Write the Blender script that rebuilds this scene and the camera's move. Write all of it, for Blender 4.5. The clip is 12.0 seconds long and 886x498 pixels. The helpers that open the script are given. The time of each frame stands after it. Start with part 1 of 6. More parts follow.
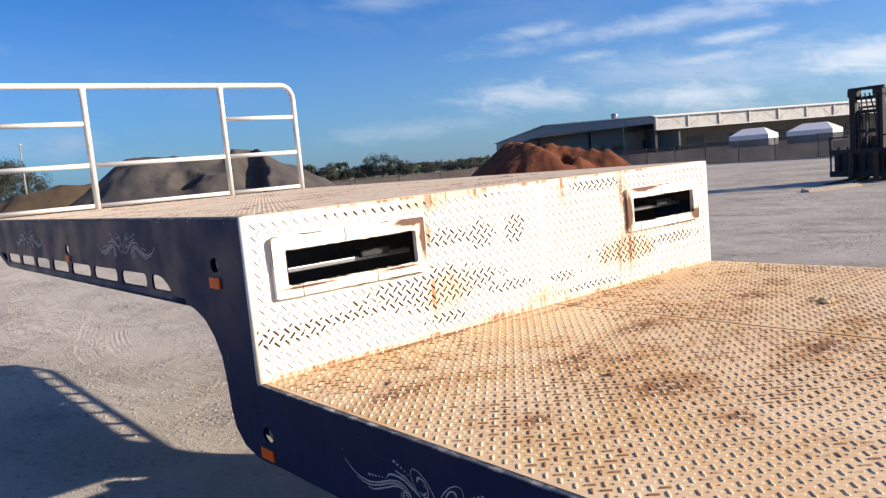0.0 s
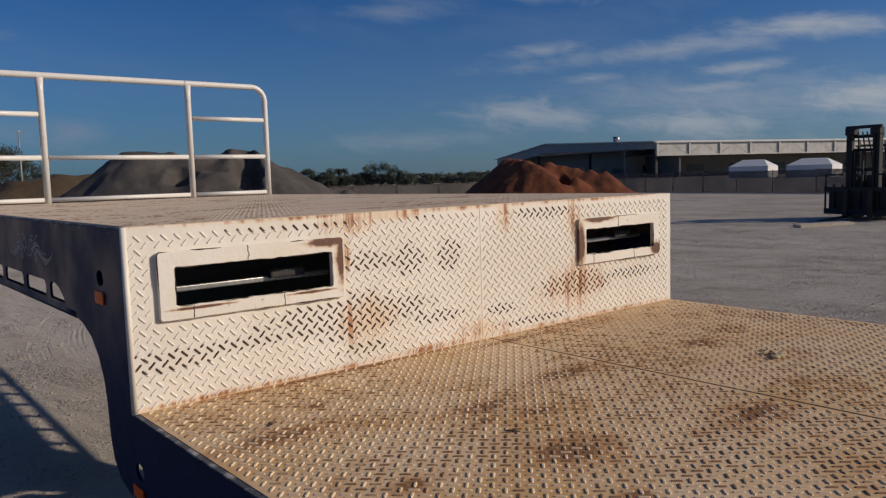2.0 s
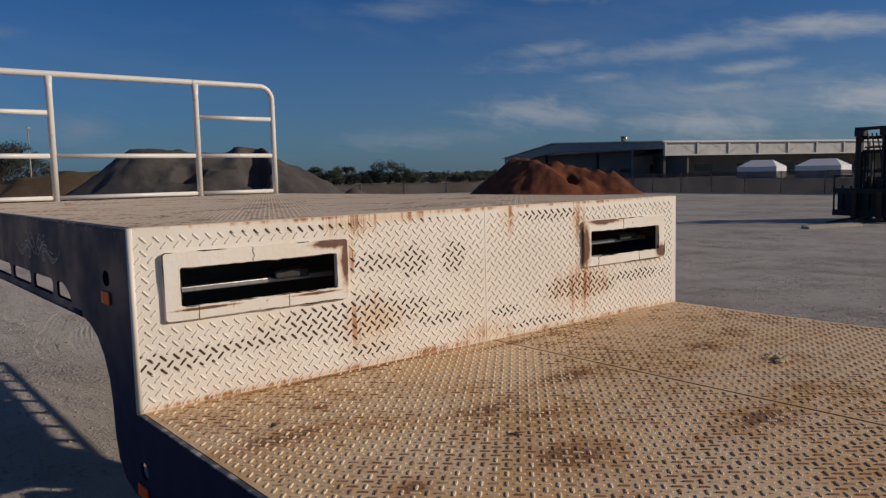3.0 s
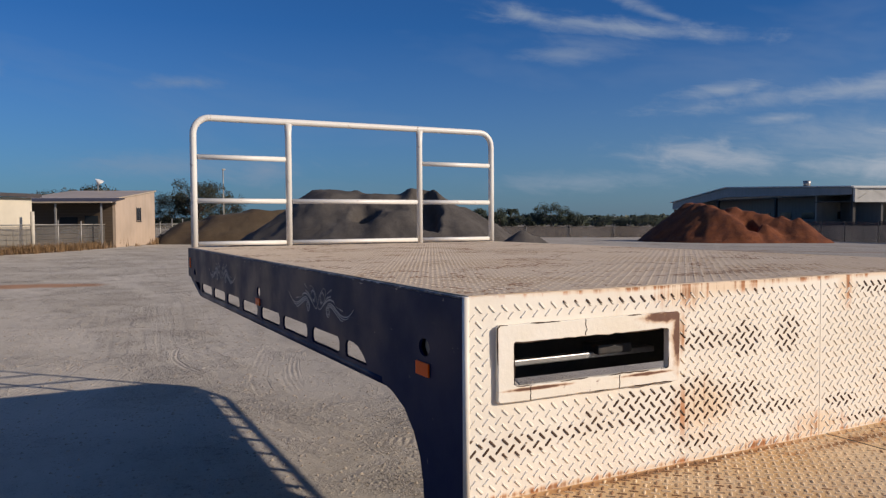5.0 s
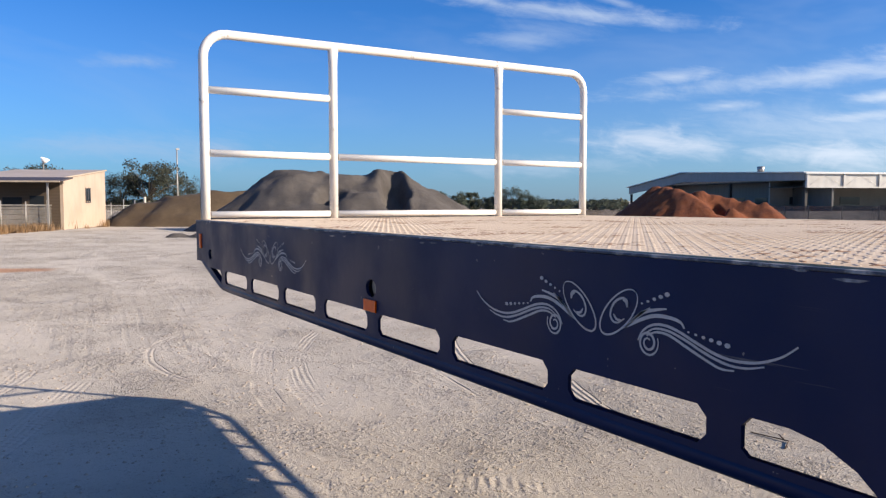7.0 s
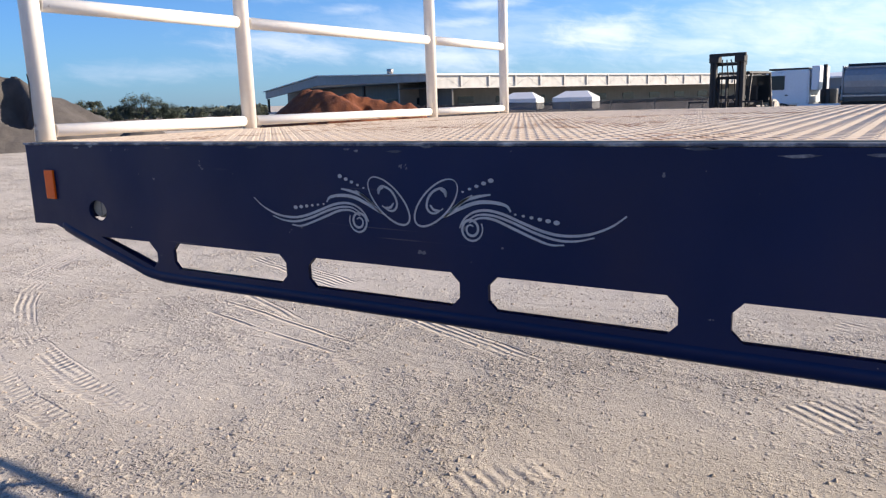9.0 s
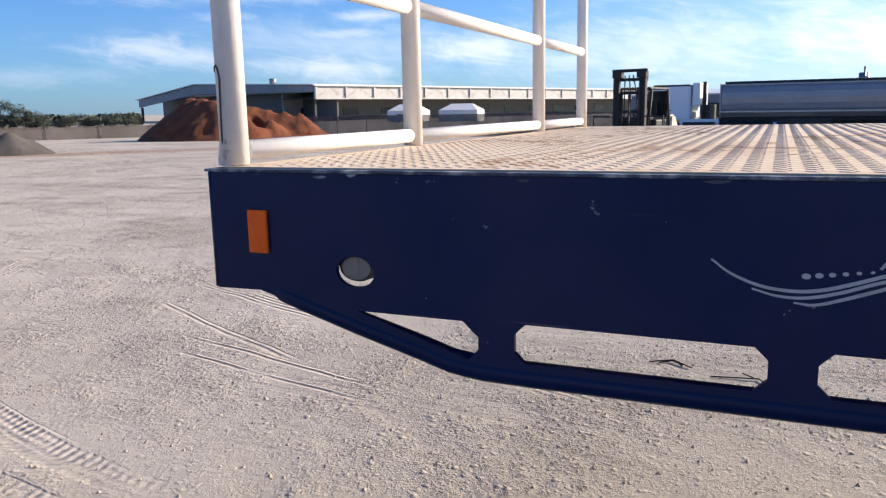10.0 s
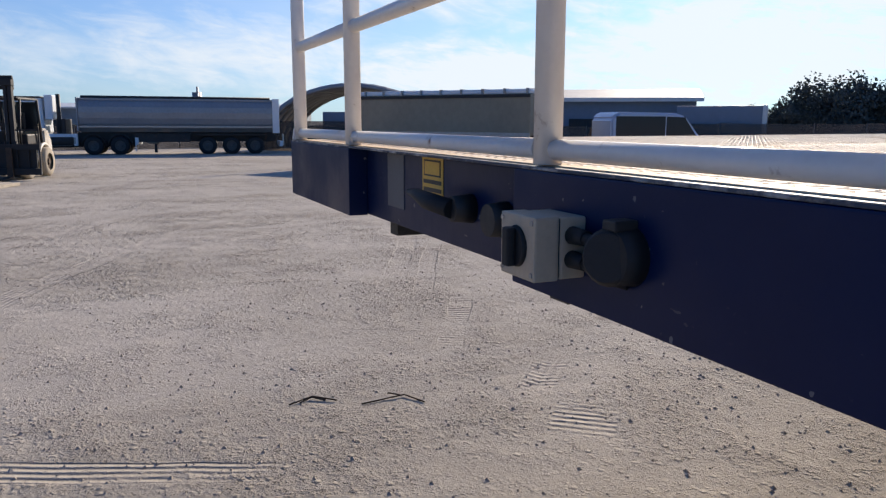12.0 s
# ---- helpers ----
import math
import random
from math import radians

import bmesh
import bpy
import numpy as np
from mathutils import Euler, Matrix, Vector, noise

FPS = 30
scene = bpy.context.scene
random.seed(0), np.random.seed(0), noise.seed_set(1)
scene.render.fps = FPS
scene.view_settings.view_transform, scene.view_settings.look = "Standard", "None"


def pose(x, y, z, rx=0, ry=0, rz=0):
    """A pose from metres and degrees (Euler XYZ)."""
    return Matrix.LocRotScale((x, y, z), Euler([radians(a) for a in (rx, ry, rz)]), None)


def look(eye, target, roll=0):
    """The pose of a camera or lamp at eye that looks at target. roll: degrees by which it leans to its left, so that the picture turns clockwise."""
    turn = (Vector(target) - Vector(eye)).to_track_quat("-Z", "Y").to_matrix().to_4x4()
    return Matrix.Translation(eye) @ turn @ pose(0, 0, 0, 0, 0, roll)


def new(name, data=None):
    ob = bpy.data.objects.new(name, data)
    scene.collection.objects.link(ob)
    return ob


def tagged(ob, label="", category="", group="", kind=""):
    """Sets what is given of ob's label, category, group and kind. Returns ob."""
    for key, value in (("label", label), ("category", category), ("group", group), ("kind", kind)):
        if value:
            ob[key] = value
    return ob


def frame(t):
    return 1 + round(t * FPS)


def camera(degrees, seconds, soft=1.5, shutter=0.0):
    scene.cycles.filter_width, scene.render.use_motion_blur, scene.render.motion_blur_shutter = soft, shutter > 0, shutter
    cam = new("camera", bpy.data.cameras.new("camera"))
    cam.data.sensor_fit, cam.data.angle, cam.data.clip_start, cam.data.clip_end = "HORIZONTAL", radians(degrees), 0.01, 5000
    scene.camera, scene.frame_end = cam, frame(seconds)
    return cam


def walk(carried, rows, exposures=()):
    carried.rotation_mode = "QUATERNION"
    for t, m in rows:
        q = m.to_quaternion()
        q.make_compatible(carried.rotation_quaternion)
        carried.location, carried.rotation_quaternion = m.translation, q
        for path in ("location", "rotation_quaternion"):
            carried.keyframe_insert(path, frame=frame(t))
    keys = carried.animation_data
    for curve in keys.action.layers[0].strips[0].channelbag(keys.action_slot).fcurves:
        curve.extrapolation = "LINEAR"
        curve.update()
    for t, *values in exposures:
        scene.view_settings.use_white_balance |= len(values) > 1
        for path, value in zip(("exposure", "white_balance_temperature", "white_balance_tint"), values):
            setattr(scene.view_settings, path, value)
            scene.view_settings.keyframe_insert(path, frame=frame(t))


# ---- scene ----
cam = camera(60.4, 12.0, 1.3)
SUN_POWER, SKY_STRENGTH, SKY_TINT = 5.2, 0.057, (0.33, 0.87, 1.62)
EXPOSURES = [(0.0, 0.65), (0.25, 0.05), (0.5, -0.02), (1.5, -0.42), (2.7, -0.76), (4.3, -0.55), (5.5, 0.05), (6.5, 0.60), (7.5, 0.86), (9.5, 1.0), (10.5, 0.90), (11.0, 0.86), (11.5, 0.64), (12.0, 0.44)]
PATH = [
    (0, (-0.96, -2.069, 1.549), (0.304, -0.537, 1.321), -5.0),
    (0.3, (-0.858, -2.011, 1.550), (0.459, -0.515, 1.383), -3.7),
    (0.5, (-0.796, -1.979, 1.546), (0.575, -0.53, 1.398), -2.7),
    (1, (-0.674, -2.023, 1.555), (0.679, -0.56, 1.387), -1.6),
    (1.5, (-0.631, -2.041, 1.555), (0.663, -0.527, 1.367), -1.5),
    (2, (-0.629, -2.053, 1.558), (0.647, -0.526, 1.361), -1.5),
    (2.5, (-0.626, -2.063, 1.558), (0.64, -0.528, 1.362), -1.4),
    (2.7, (-0.625, -2.063, 1.563), (0.647, -0.532, 1.363), -1.5),
    (4.3, (-0.774, -1.904, 1.606), (0.317, -0.24, 1.406), 0.6),
    (4.5, (-0.83, -1.816, 1.632), (0.225, -0.126, 1.448), -0.2),
    (5, (-0.869, -1.552, 1.63), (0.052, 0.221, 1.544), -0.2),
    (5.5, (-0.806, -1.154, 1.668), (-0.076, 0.708, 1.72), -0.0),
    (6, (-0.851, -0.745, 1.624), (-0.207, 1.145, 1.735), 1.0),
    (6.2, (-0.889, -0.633, 1.611), (-0.161, 1.227, 1.712), 1.0),
    (6.5, (-0.847, -0.336, 1.528), (0.062, 1.445, 1.548), 2.0),
    (7, (-0.872, 0.158, 1.515), (0.15, 1.872, 1.387), 0.1),
    (7.5, (-0.945, 0.628, 1.505), (0.257, 2.211, 1.285), 0.9),
    (7.7, (-0.968, 0.838, 1.501), (0.317, 2.345, 1.230), 0.9),
    (9.3, (-1.034, 2.423, 1.488), (0.637, 3.454, 1.107), -1.8),
    (9.5, (-1.0, 2.629, 1.499), (0.664, 3.674, 1.125), -1.2),
    (10, (-0.977, 3.144, 1.503), (0.824, 3.937, 1.143), -0.9),
    (10.2, (-0.949, 3.310, 1.506), (0.914, 3.944, 1.146), 0.3),
    (10.5, (-0.841, 3.549, 1.471), (1.08, 3.984, 1.122), -1.3),
    (11, (-0.702, 3.979, 1.478), (1.262, 4.11, 1.124), 2.0),
    (11.5, (-0.605, 4.346, 1.511), (1.332, 3.983, 1.171), 3.0),
    (12, (-0.331, 4.595, 1.484), (1.481, 3.817, 1.155), 0.3),
]
walk(cam, [(t, look(eye, target, roll)) for t, eye, target, roll in PATH], EXPOSURES)

# ---- world, sun, exposure ----
SUN = Vector((1.63, -1.74, 1.0)).normalized()
sun_el, sun_az = math.asin(SUN.z), math.atan2(SUN.x, SUN.y)
world = bpy.data.worlds.new("sky")
scene.world = world
world.use_nodes = True
wt = world.node_tree
wt.nodes.clear()


def wnode(kind, **sets):
    n = wt.nodes.new(kind)
    for k, v in sets.items():
        n.inputs[k].default_value = v
    return n


sky = wt.nodes.new("ShaderNodeTexSky")
sky.sky_type = "NISHITA"
sky.sun_disc = False
sky.sun_elevation, sky.sun_rotation = sun_el, sun_az
sky.air_density, sky.dust_density, sky.ozone_density = 1.0, 0.6, 3.0
coord = wt.nodes.new("ShaderNodeTexCoord")
split = wt.nodes.new("ShaderNodeSeparateXYZ")
wt.links.new(coord.outputs["Generated"], split.inputs[0])


def wmath(op, a, b=None, c=None):
    n = wt.nodes.new("ShaderNodeMath")
    n.operation = op
    for i, v in enumerate((a, b, c)):
        if v is None:
            continue
        if isinstance(v, (int, float)):
            n.inputs[i].default_value = v
        else:
            wt.links.new(v, n.inputs[i])
    return n.outputs[0]


azim = wmath("DEGREES", wmath("ARCTAN2", split.outputs[0], split.outputs[1]))
elev = wmath("DEGREES", wmath("ARCSINE", split.outputs[2]))
towards = wmath("ADD", wmath("MULTIPLY", split.outputs[0], SUN.x), wmath("MULTIPLY", split.outputs[1], SUN.y))


def sky_noise(sx, sy, scale, detail, rough, distort, seed):
    """Noise over bearing and height, in degrees, drawn out along the wind."""
    at_ = wt.nodes.new("ShaderNodeCombineXYZ")
    wt.links.new(wmath("MULTIPLY", azim, sx), at_.inputs[0])
    wt.links.new(wmath("MULTIPLY_ADD", elev, sy, wmath("MULTIPLY", azim, 0.12 * sy)), at_.inputs[1])
    at_.inputs[2].default_value = seed
    n = wnode("ShaderNodeTexNoise", Scale=scale, Detail=detail, Roughness=rough, Distortion=distort)
    wt.links.new(at_.outputs[0], n.inputs["Vector"])
    return n.outputs[0]


fluff = sky_noise(0.28, 0.62, 1.0, 7.0, 0.60, 0.6, 3.0)
fibre = sky_noise(0.22, 1.5, 1.0, 6.0, 0.62, 1.2, 8.0)
broad = sky_noise(0.05, 0.16, 1.0, 4.0, 0.6, 0.5, 5.0)
# banks, streaks and wisps: bearing, height, half length, half thickness (degrees), rise of its line, density
CLOUDS = [
    (9.0, 3.7, 9.0, 1.1, 0.0, 0.45), (14.6, 3.5, 3.0, 1.2, 0.05, 0.75), (46.5, 4.2, 6.0, 1.2, -0.06, 0.95), (58.0, 3.2, 6.5, 1.2, -0.06, 0.9),
    (37.5, 2.5, 6.0, 0.8, 0.02, 0.5), (57.0, 8.3, 13.5, 0.8, 0.05, 0.7), (65.0, 9.0, 6.0, 0.9, -0.02, 1.0), (61.0, 6.7, 3.2, 0.5, 0.05, 0.8),
    (59.5, 5.5, 4.5, 0.55, 0.03, 0.75), (51.0, 6.6, 2.6, 0.4, 0.0, 0.65),
]
CLOUDS += [
    (69.5, 4.4, 6.0, 1.5, 0.0, 0.95), (39.0, 12.2, 5.0, 0.9, -0.1, 0.30), (40.5, 13.4, 9.5, 0.75, -0.13, 0.85), (34.0, 14.4, 2.8, 0.7, -0.25, 0.9),
    (43.2, 14.1, 3.2, 0.5, -0.4, 0.75), (36.5, 11.7, 3.2, 0.8, -0.03, 0.5), (47.5, 8.7, 3.5, 0.6, 0.05, 0.75), (-4.6, 9.7, 2.2, 0.65, 0.0, 0.8),
    (8.4, 9.4, 2.8, 0.55, 0.05, 0.55), (24.4, 20.3, 4.5, 0.7, -0.3, 0.40),
]
CLOUDS += [
    (81.0, 4.0, 17.0, 2.8, 0.03, 0.60), (98.0, 4.4, 15.0, 3.0, 0.0, 0.75), (116.0, 3.6, 12.0, 2.6, 0.0, 1.1), (110.0, 10.5, 12.0, 3.4, -0.05, 0.9),
    (134.0, 5.2, 15.0, 4.5, 0.03, 1.2), (84.0, 8.3, 6.0, 1.0, 0.1, 0.5), (128.0, 12.5, 18.0, 3.6, 0.06, 1.0), (60.0, 4.6, 14.0, 2.2, -0.02, 0.45),
]
veil = None
ragged = wmath("ADD", wmath("MULTIPLY", wmath("SUBTRACT", fluff, 0.5), 2.1), wmath("MULTIPLY", wmath("SUBTRACT", fibre, 0.5), 0.9))
for az0, el0, rx0, ry0, rise, dense in CLOUDS:
    du = wmath("SUBTRACT", azim, az0)
    dv = wmath("MULTIPLY", wmath("SUBTRACT", wmath("MULTIPLY_ADD", du, -rise, elev), el0), 1 / ry0)
    du = wmath("MULTIPLY", du, 1 / rx0)
    inside = wmath("ADD", wmath("SUBTRACT", 1.0, wmath("SQRT", wmath("ADD", wmath("MULTIPLY", du, du), wmath("MULTIPLY", dv, dv)))), ragged)
    soft_edge = wt.nodes.new("ShaderNodeMapRange")
    soft_edge.interpolation_type = "SMOOTHSTEP"
    soft_edge.inputs["From Min"].default_value, soft_edge.inputs["From Max"].default_value, soft_edge.inputs["To Max"].default_value = -0.35, 1.35, dense
    wt.links.new(inside, soft_edge.inputs["Value"])
    veil = soft_edge.outputs[0] if veil is None else wmath("MAXIMUM", veil, soft_edge.outputs[0])
# thin cirrus where no bank lies, and haze low down and about the sun
thin = wt.nodes.new("ShaderNodeMapRange")
thin.inputs["From Min"].default_value, thin.inputs["From Max"].default_value, thin.inputs["To Max"].default_value = 0.52, 0.80, 0.16
wt.links.new(broad, thin.inputs["Value"])
veil = wmath("MAXIMUM", wmath("MULTIPLY", veil, 0.80), thin.outputs[0])
haze = wmath("MULTIPLY", wmath("MAXIMUM", wmath("SUBTRACT", 1.0, wmath("MULTIPLY", wmath("ABSOLUTE", split.outputs[2]), 4.2)), 0.0), 0.28)
glare = wmath("MULTIPLY", wmath("MAXIMUM", wmath("SUBTRACT", wmath("MULTIPLY_ADD", split.outputs[2], SUN.z, towards), 0.42), 0.0), 0.62)
amount = wmath("MINIMUM", wmath("ADD", wmath("ADD", veil, haze), glare), 0.94)
white = wt.nodes.new("ShaderNodeMix")
white.data_type = "RGBA"
tone = wt.nodes.new("ShaderNodeMix")
tone.data_type = "RGBA"
wt.links.new(wmath("MINIMUM", wmath("MAXIMUM", wmath("MULTIPLY_ADD", towards, 0.8, 0.35), 0.0), 1.0), tone.inputs[0])
tone.inputs[6].default_value, tone.inputs[7].default_value = (4.7, 6.0, 8.2, 1), (11.6, 12.2, 12.9, 1)
wt.links.new(amount, white.inputs[0])
deep = wt.nodes.new("ShaderNodeVectorMath")
deep.operation = "MULTIPLY"
deep.inputs[1].default_value = SKY_TINT
wt.links.new(sky.outputs[0], deep.inputs[0])
wt.links.new(deep.outputs[0], white.inputs[6])
wt.links.new(tone.outputs[2], white.inputs[7])
back = wnode("ShaderNodeBackground", Strength=SKY_STRENGTH)
wt.links.new(white.outputs[2], back.inputs[0])
wt.links.new(back.outputs[0], wt.nodes.new("ShaderNodeOutputWorld").inputs[0])

lamp = bpy.data.lights.new("sun", "SUN")
lamp.energy, lamp.angle, lamp.color = SUN_POWER, radians(0.53), (1.0, 0.86, 0.71)
sun = new("sun", lamp)
sun.matrix_world = look(SUN * 60, (0, 0, 0))


# ---- materials ----
def material(name, color, rough=0.6, metal=0.0, vary=0.12, scale=6.0, bump=0.0, bump_scale=40.0, spec=0.5, dirt=None, dirt_amount=0.0, dirt_scale=3.0, object_space=True):
    """A painted, dusty or worn surface: base colour with two scales of variation, relief, and stains of another colour."""
    m = bpy.data.materials.new(name)
    m.use_nodes = True
    t = m.node_tree
    bsdf = t.nodes["Principled BSDF"]
    bsdf.inputs["Roughness"].default_value, bsdf.inputs["Metallic"].default_value = rough, metal
    bsdf.inputs["Specular IOR Level"].default_value = spec
    tc = t.nodes.new("ShaderNodeTexCoord")
    space = tc.outputs["Object"]
    n1, n2 = t.nodes.new("ShaderNodeTexNoise"), t.nodes.new("ShaderNodeTexNoise")
    for n, s, d in ((n1, scale, 4.0), (n2, scale * 9, 3.0)):
        n.inputs["Scale"].default_value, n.inputs["Detail"].default_value = s, d
        t.links.new(space, n.inputs["Vector"])
    add = t.nodes.new("ShaderNodeMath")
    add.operation = "ADD"
    t.links.new(n1.outputs[0], add.inputs[0])
    t.links.new(n2.outputs[0], add.inputs[1])
    rng = t.nodes.new("ShaderNodeMapRange")
    rng.inputs["From Min"].default_value, rng.inputs["From Max"].default_value = 0.6, 1.4
    rng.inputs["To Min"].default_value, rng.inputs["To Max"].default_value = 1 - vary, 1 + vary
    t.links.new(add.outputs[0], rng.inputs["Value"])
    mul = t.nodes.new("ShaderNodeVectorMath")
    mul.operation = "SCALE"
    mul.inputs[0].default_value = color
    t.links.new(rng.outputs[0], mul.inputs["Scale"])
    out = mul.outputs[0]
    if dirt:
        n3 = t.nodes.new("ShaderNodeTexNoise")
        n3.inputs["Scale"].default_value, n3.inputs["Detail"].default_value, n3.inputs["Roughness"].default_value = dirt_scale, 8.0, 0.65
        t.links.new(space, n3.inputs["Vector"])
        r3 = t.nodes.new("ShaderNodeMapRange")
        r3.inputs["From Min"].default_value, r3.inputs["From Max"].default_value = 0.62 - dirt_amount * 0.25, 0.74 - dirt_amount * 0.15
        t.links.new(n3.outputs[0], r3.inputs["Value"])
        mix = t.nodes.new("ShaderNodeMix")
        mix.data_type = "RGBA"
        mix.inputs[7].default_value = (*dirt, 1)
        t.links.new(r3.outputs[0], mix.inputs[0])
        t.links.new(out, mix.inputs[6])
        out = mix.outputs[2]
    t.links.new(out, bsdf.inputs["Base Color"])
    if bump:
        nb = t.nodes.new("ShaderNodeTexNoise")
        nb.inputs["Scale"].default_value, nb.inputs["Detail"].default_value = bump_scale, 5.0
        t.links.new(space, nb.inputs["Vector"])
        b = t.nodes.new("ShaderNodeBump")
        b.inputs["Strength"].default_value, b.inputs["Distance"].default_value = bump, 0.01
        t.links.new(nb.outputs[0], b.inputs["Height"])
        t.links.new(b.outputs[0], bsdf.inputs["Normal"])
    return m


class Graph:
    """A small helper to write node trees briefly."""

    def __init__(self, name):
        self.m = bpy.data.materials.new(name)
        self.m.use_nodes = True
        self.t = self.m.node_tree
        self.bsdf = self.t.nodes["Principled BSDF"]
        self.tc = self.t.nodes.new("ShaderNodeTexCoord").outputs["Object"]

    def put(self, v, socket):
        if hasattr(v, "links"):
            self.t.links.new(v, socket)
        else:
            socket.default_value = v

    def noise(self, scale, detail=5.0, rough=0.55, vec=None, distort=0.0):
        n = self.t.nodes.new("ShaderNodeTexNoise")
        n.inputs["Scale"].default_value, n.inputs["Detail"].default_value = scale, detail
        n.inputs["Roughness"].default_value, n.inputs["Distortion"].default_value = rough, distort
        self.t.links.new(vec or self.tc, n.inputs["Vector"])
        return n.outputs[0]

    def math(self, op, *args):
        n = self.t.nodes.new("ShaderNodeMath")
        n.operation = op
        for i, v in enumerate(args):
            self.put(v, n.inputs[i])
        return n.outputs[0]

    def ramp(self, v, lo, hi, a=0.0, b=1.0):
        n = self.t.nodes.new("ShaderNodeMapRange")
        n.interpolation_type = "SMOOTHSTEP"
        n.inputs["From Min"].default_value, n.inputs["From Max"].default_value = lo, hi
        n.inputs["To Min"].default_value, n.inputs["To Max"].default_value = a, b
        self.t.links.new(v, n.inputs["Value"])
        return n.outputs[0]

    def mix(self, f, a, b):
        n = self.t.nodes.new("ShaderNodeMix")
        n.data_type = "RGBA"
        self.put(f, n.inputs[0])
        self.put(a if hasattr(a, "links") else (*a, 1), n.inputs[6])
        self.put(b if hasattr(b, "links") else (*b, 1), n.inputs[7])
        return n.outputs[2]

    def stretch(self, sx, sy, sz, rot=0.0):
        n = self.t.nodes.new("ShaderNodeMapping")
        n.inputs["Scale"].default_value = (sx, sy, sz)
        n.inputs["Rotation"].default_value = (0, 0, rot)
        self.t.links.new(self.tc, n.inputs[0])
        return n.outputs[0]

    def xyz(self):
        n = self.t.nodes.new("ShaderNodeSeparateXYZ")
        self.t.links.new(self.tc, n.inputs[0])
        return n.outputs

    def bump(self, height, strength, dist=0.01):
        b = self.t.nodes.new("ShaderNodeBump")
        b.inputs["Strength"].default_value, b.inputs["Distance"].default_value = strength, dist
        self.t.links.new(height, b.inputs["Height"])
        self.t.links.new(b.outputs[0], self.bsdf.inputs["Normal"])

    def done(self, color, rough=0.7, metal=0.0):
        self.put(color, self.bsdf.inputs["Base Color"])
        self.put(rough, self.bsdf.inputs["Roughness"])
        self.put(metal, self.bsdf.inputs["Metallic"])
        return self.m


# wheel tracks: from x, y to x, y; bend; half width; share of lengthwise ruts against cross bars; depth
TRACKS = [
    (1.80, 8.40, 0.92, 5.40, 0.06, 0.10, 0.15, 1.0), (2.08, 8.30, 1.22, 5.30, 0.06, 0.10, 0.15, 1.0), (2.90, 9.10, 1.38, 6.10, 0.10, 0.09, 0.6, 0.9),
    (1.10, 9.40, 0.60, 6.80, 0.22, 0.05, 0.6, 0.9), (3.10, 7.00, 2.66, 5.10, 0.02, 0.035, 1.0, 1.5), (2.80, 6.80, 2.45, 5.00, 0.03, 0.03, 1.0, 1.3),
    (3.45, 5.35, 2.78, 3.90, 0.02, 0.11, 1.0, 1.2), (4.55, 8.00, 3.80, 6.00, 0.03, 0.16, 1.0, 1.0), (3.80, 7.90, 2.85, 5.80, 0.02, 0.05, 1.0, 1.0),
]
TRACKS += [
    (9.20, 1.00, 6.10, 2.35, 0.01, 0.13, 0.1, 0.9), (8.70, 0.85, 5.90, 2.10, 0.01, 0.10, 0.1, 0.9), (5.75, 1.78, 4.20, 2.62, 0.0, 0.10, 0.0, 1.2), (3.12, 2.20, 2.60, 2.62, 0.0, 0.19, 0.0, 1.6),
    (3.90, 1.95, 3.20, 2.55, 0.0, 0.12, 0.3, 1.1), (2.60, 4.85, 2.05, 5.35, 0.0, 0.10, 0.9, 0.5), (1.20, 3.75, 2.00, 3.25, 0.0, 0.12, 0.0, 0.7),
    (14.0, 4.00, 5.50, 7.50, 0.02, 0.15, 0.5, 0.8), (13.0, 2.50, 5.00, 6.20, 0.02, 0.15, 0.5, 0.8),
]
TRACKS += [
    (-2.60, 2.60, -0.20, 7.50, 0.03, 0.14, 0.4, 0.8), (-3.20, 3.00, -0.60, 8.20, 0.03, 0.14, 0.4, 0.8), (18.0, -4.0, 9.00, 3.80, 0.01, 0.16, 0.4, 0.9), (7.50, 12.0, 2.50, 9.00, 0.03, 0.14, 0.5, 0.8),
    (-6.0, 14.0, 3.50, 10.0, 0.02, 0.15, 0.5, 0.8), (16.0, 8.50, 6.50, 9.50, 0.01, 0.16, 0.5, 0.8),
]


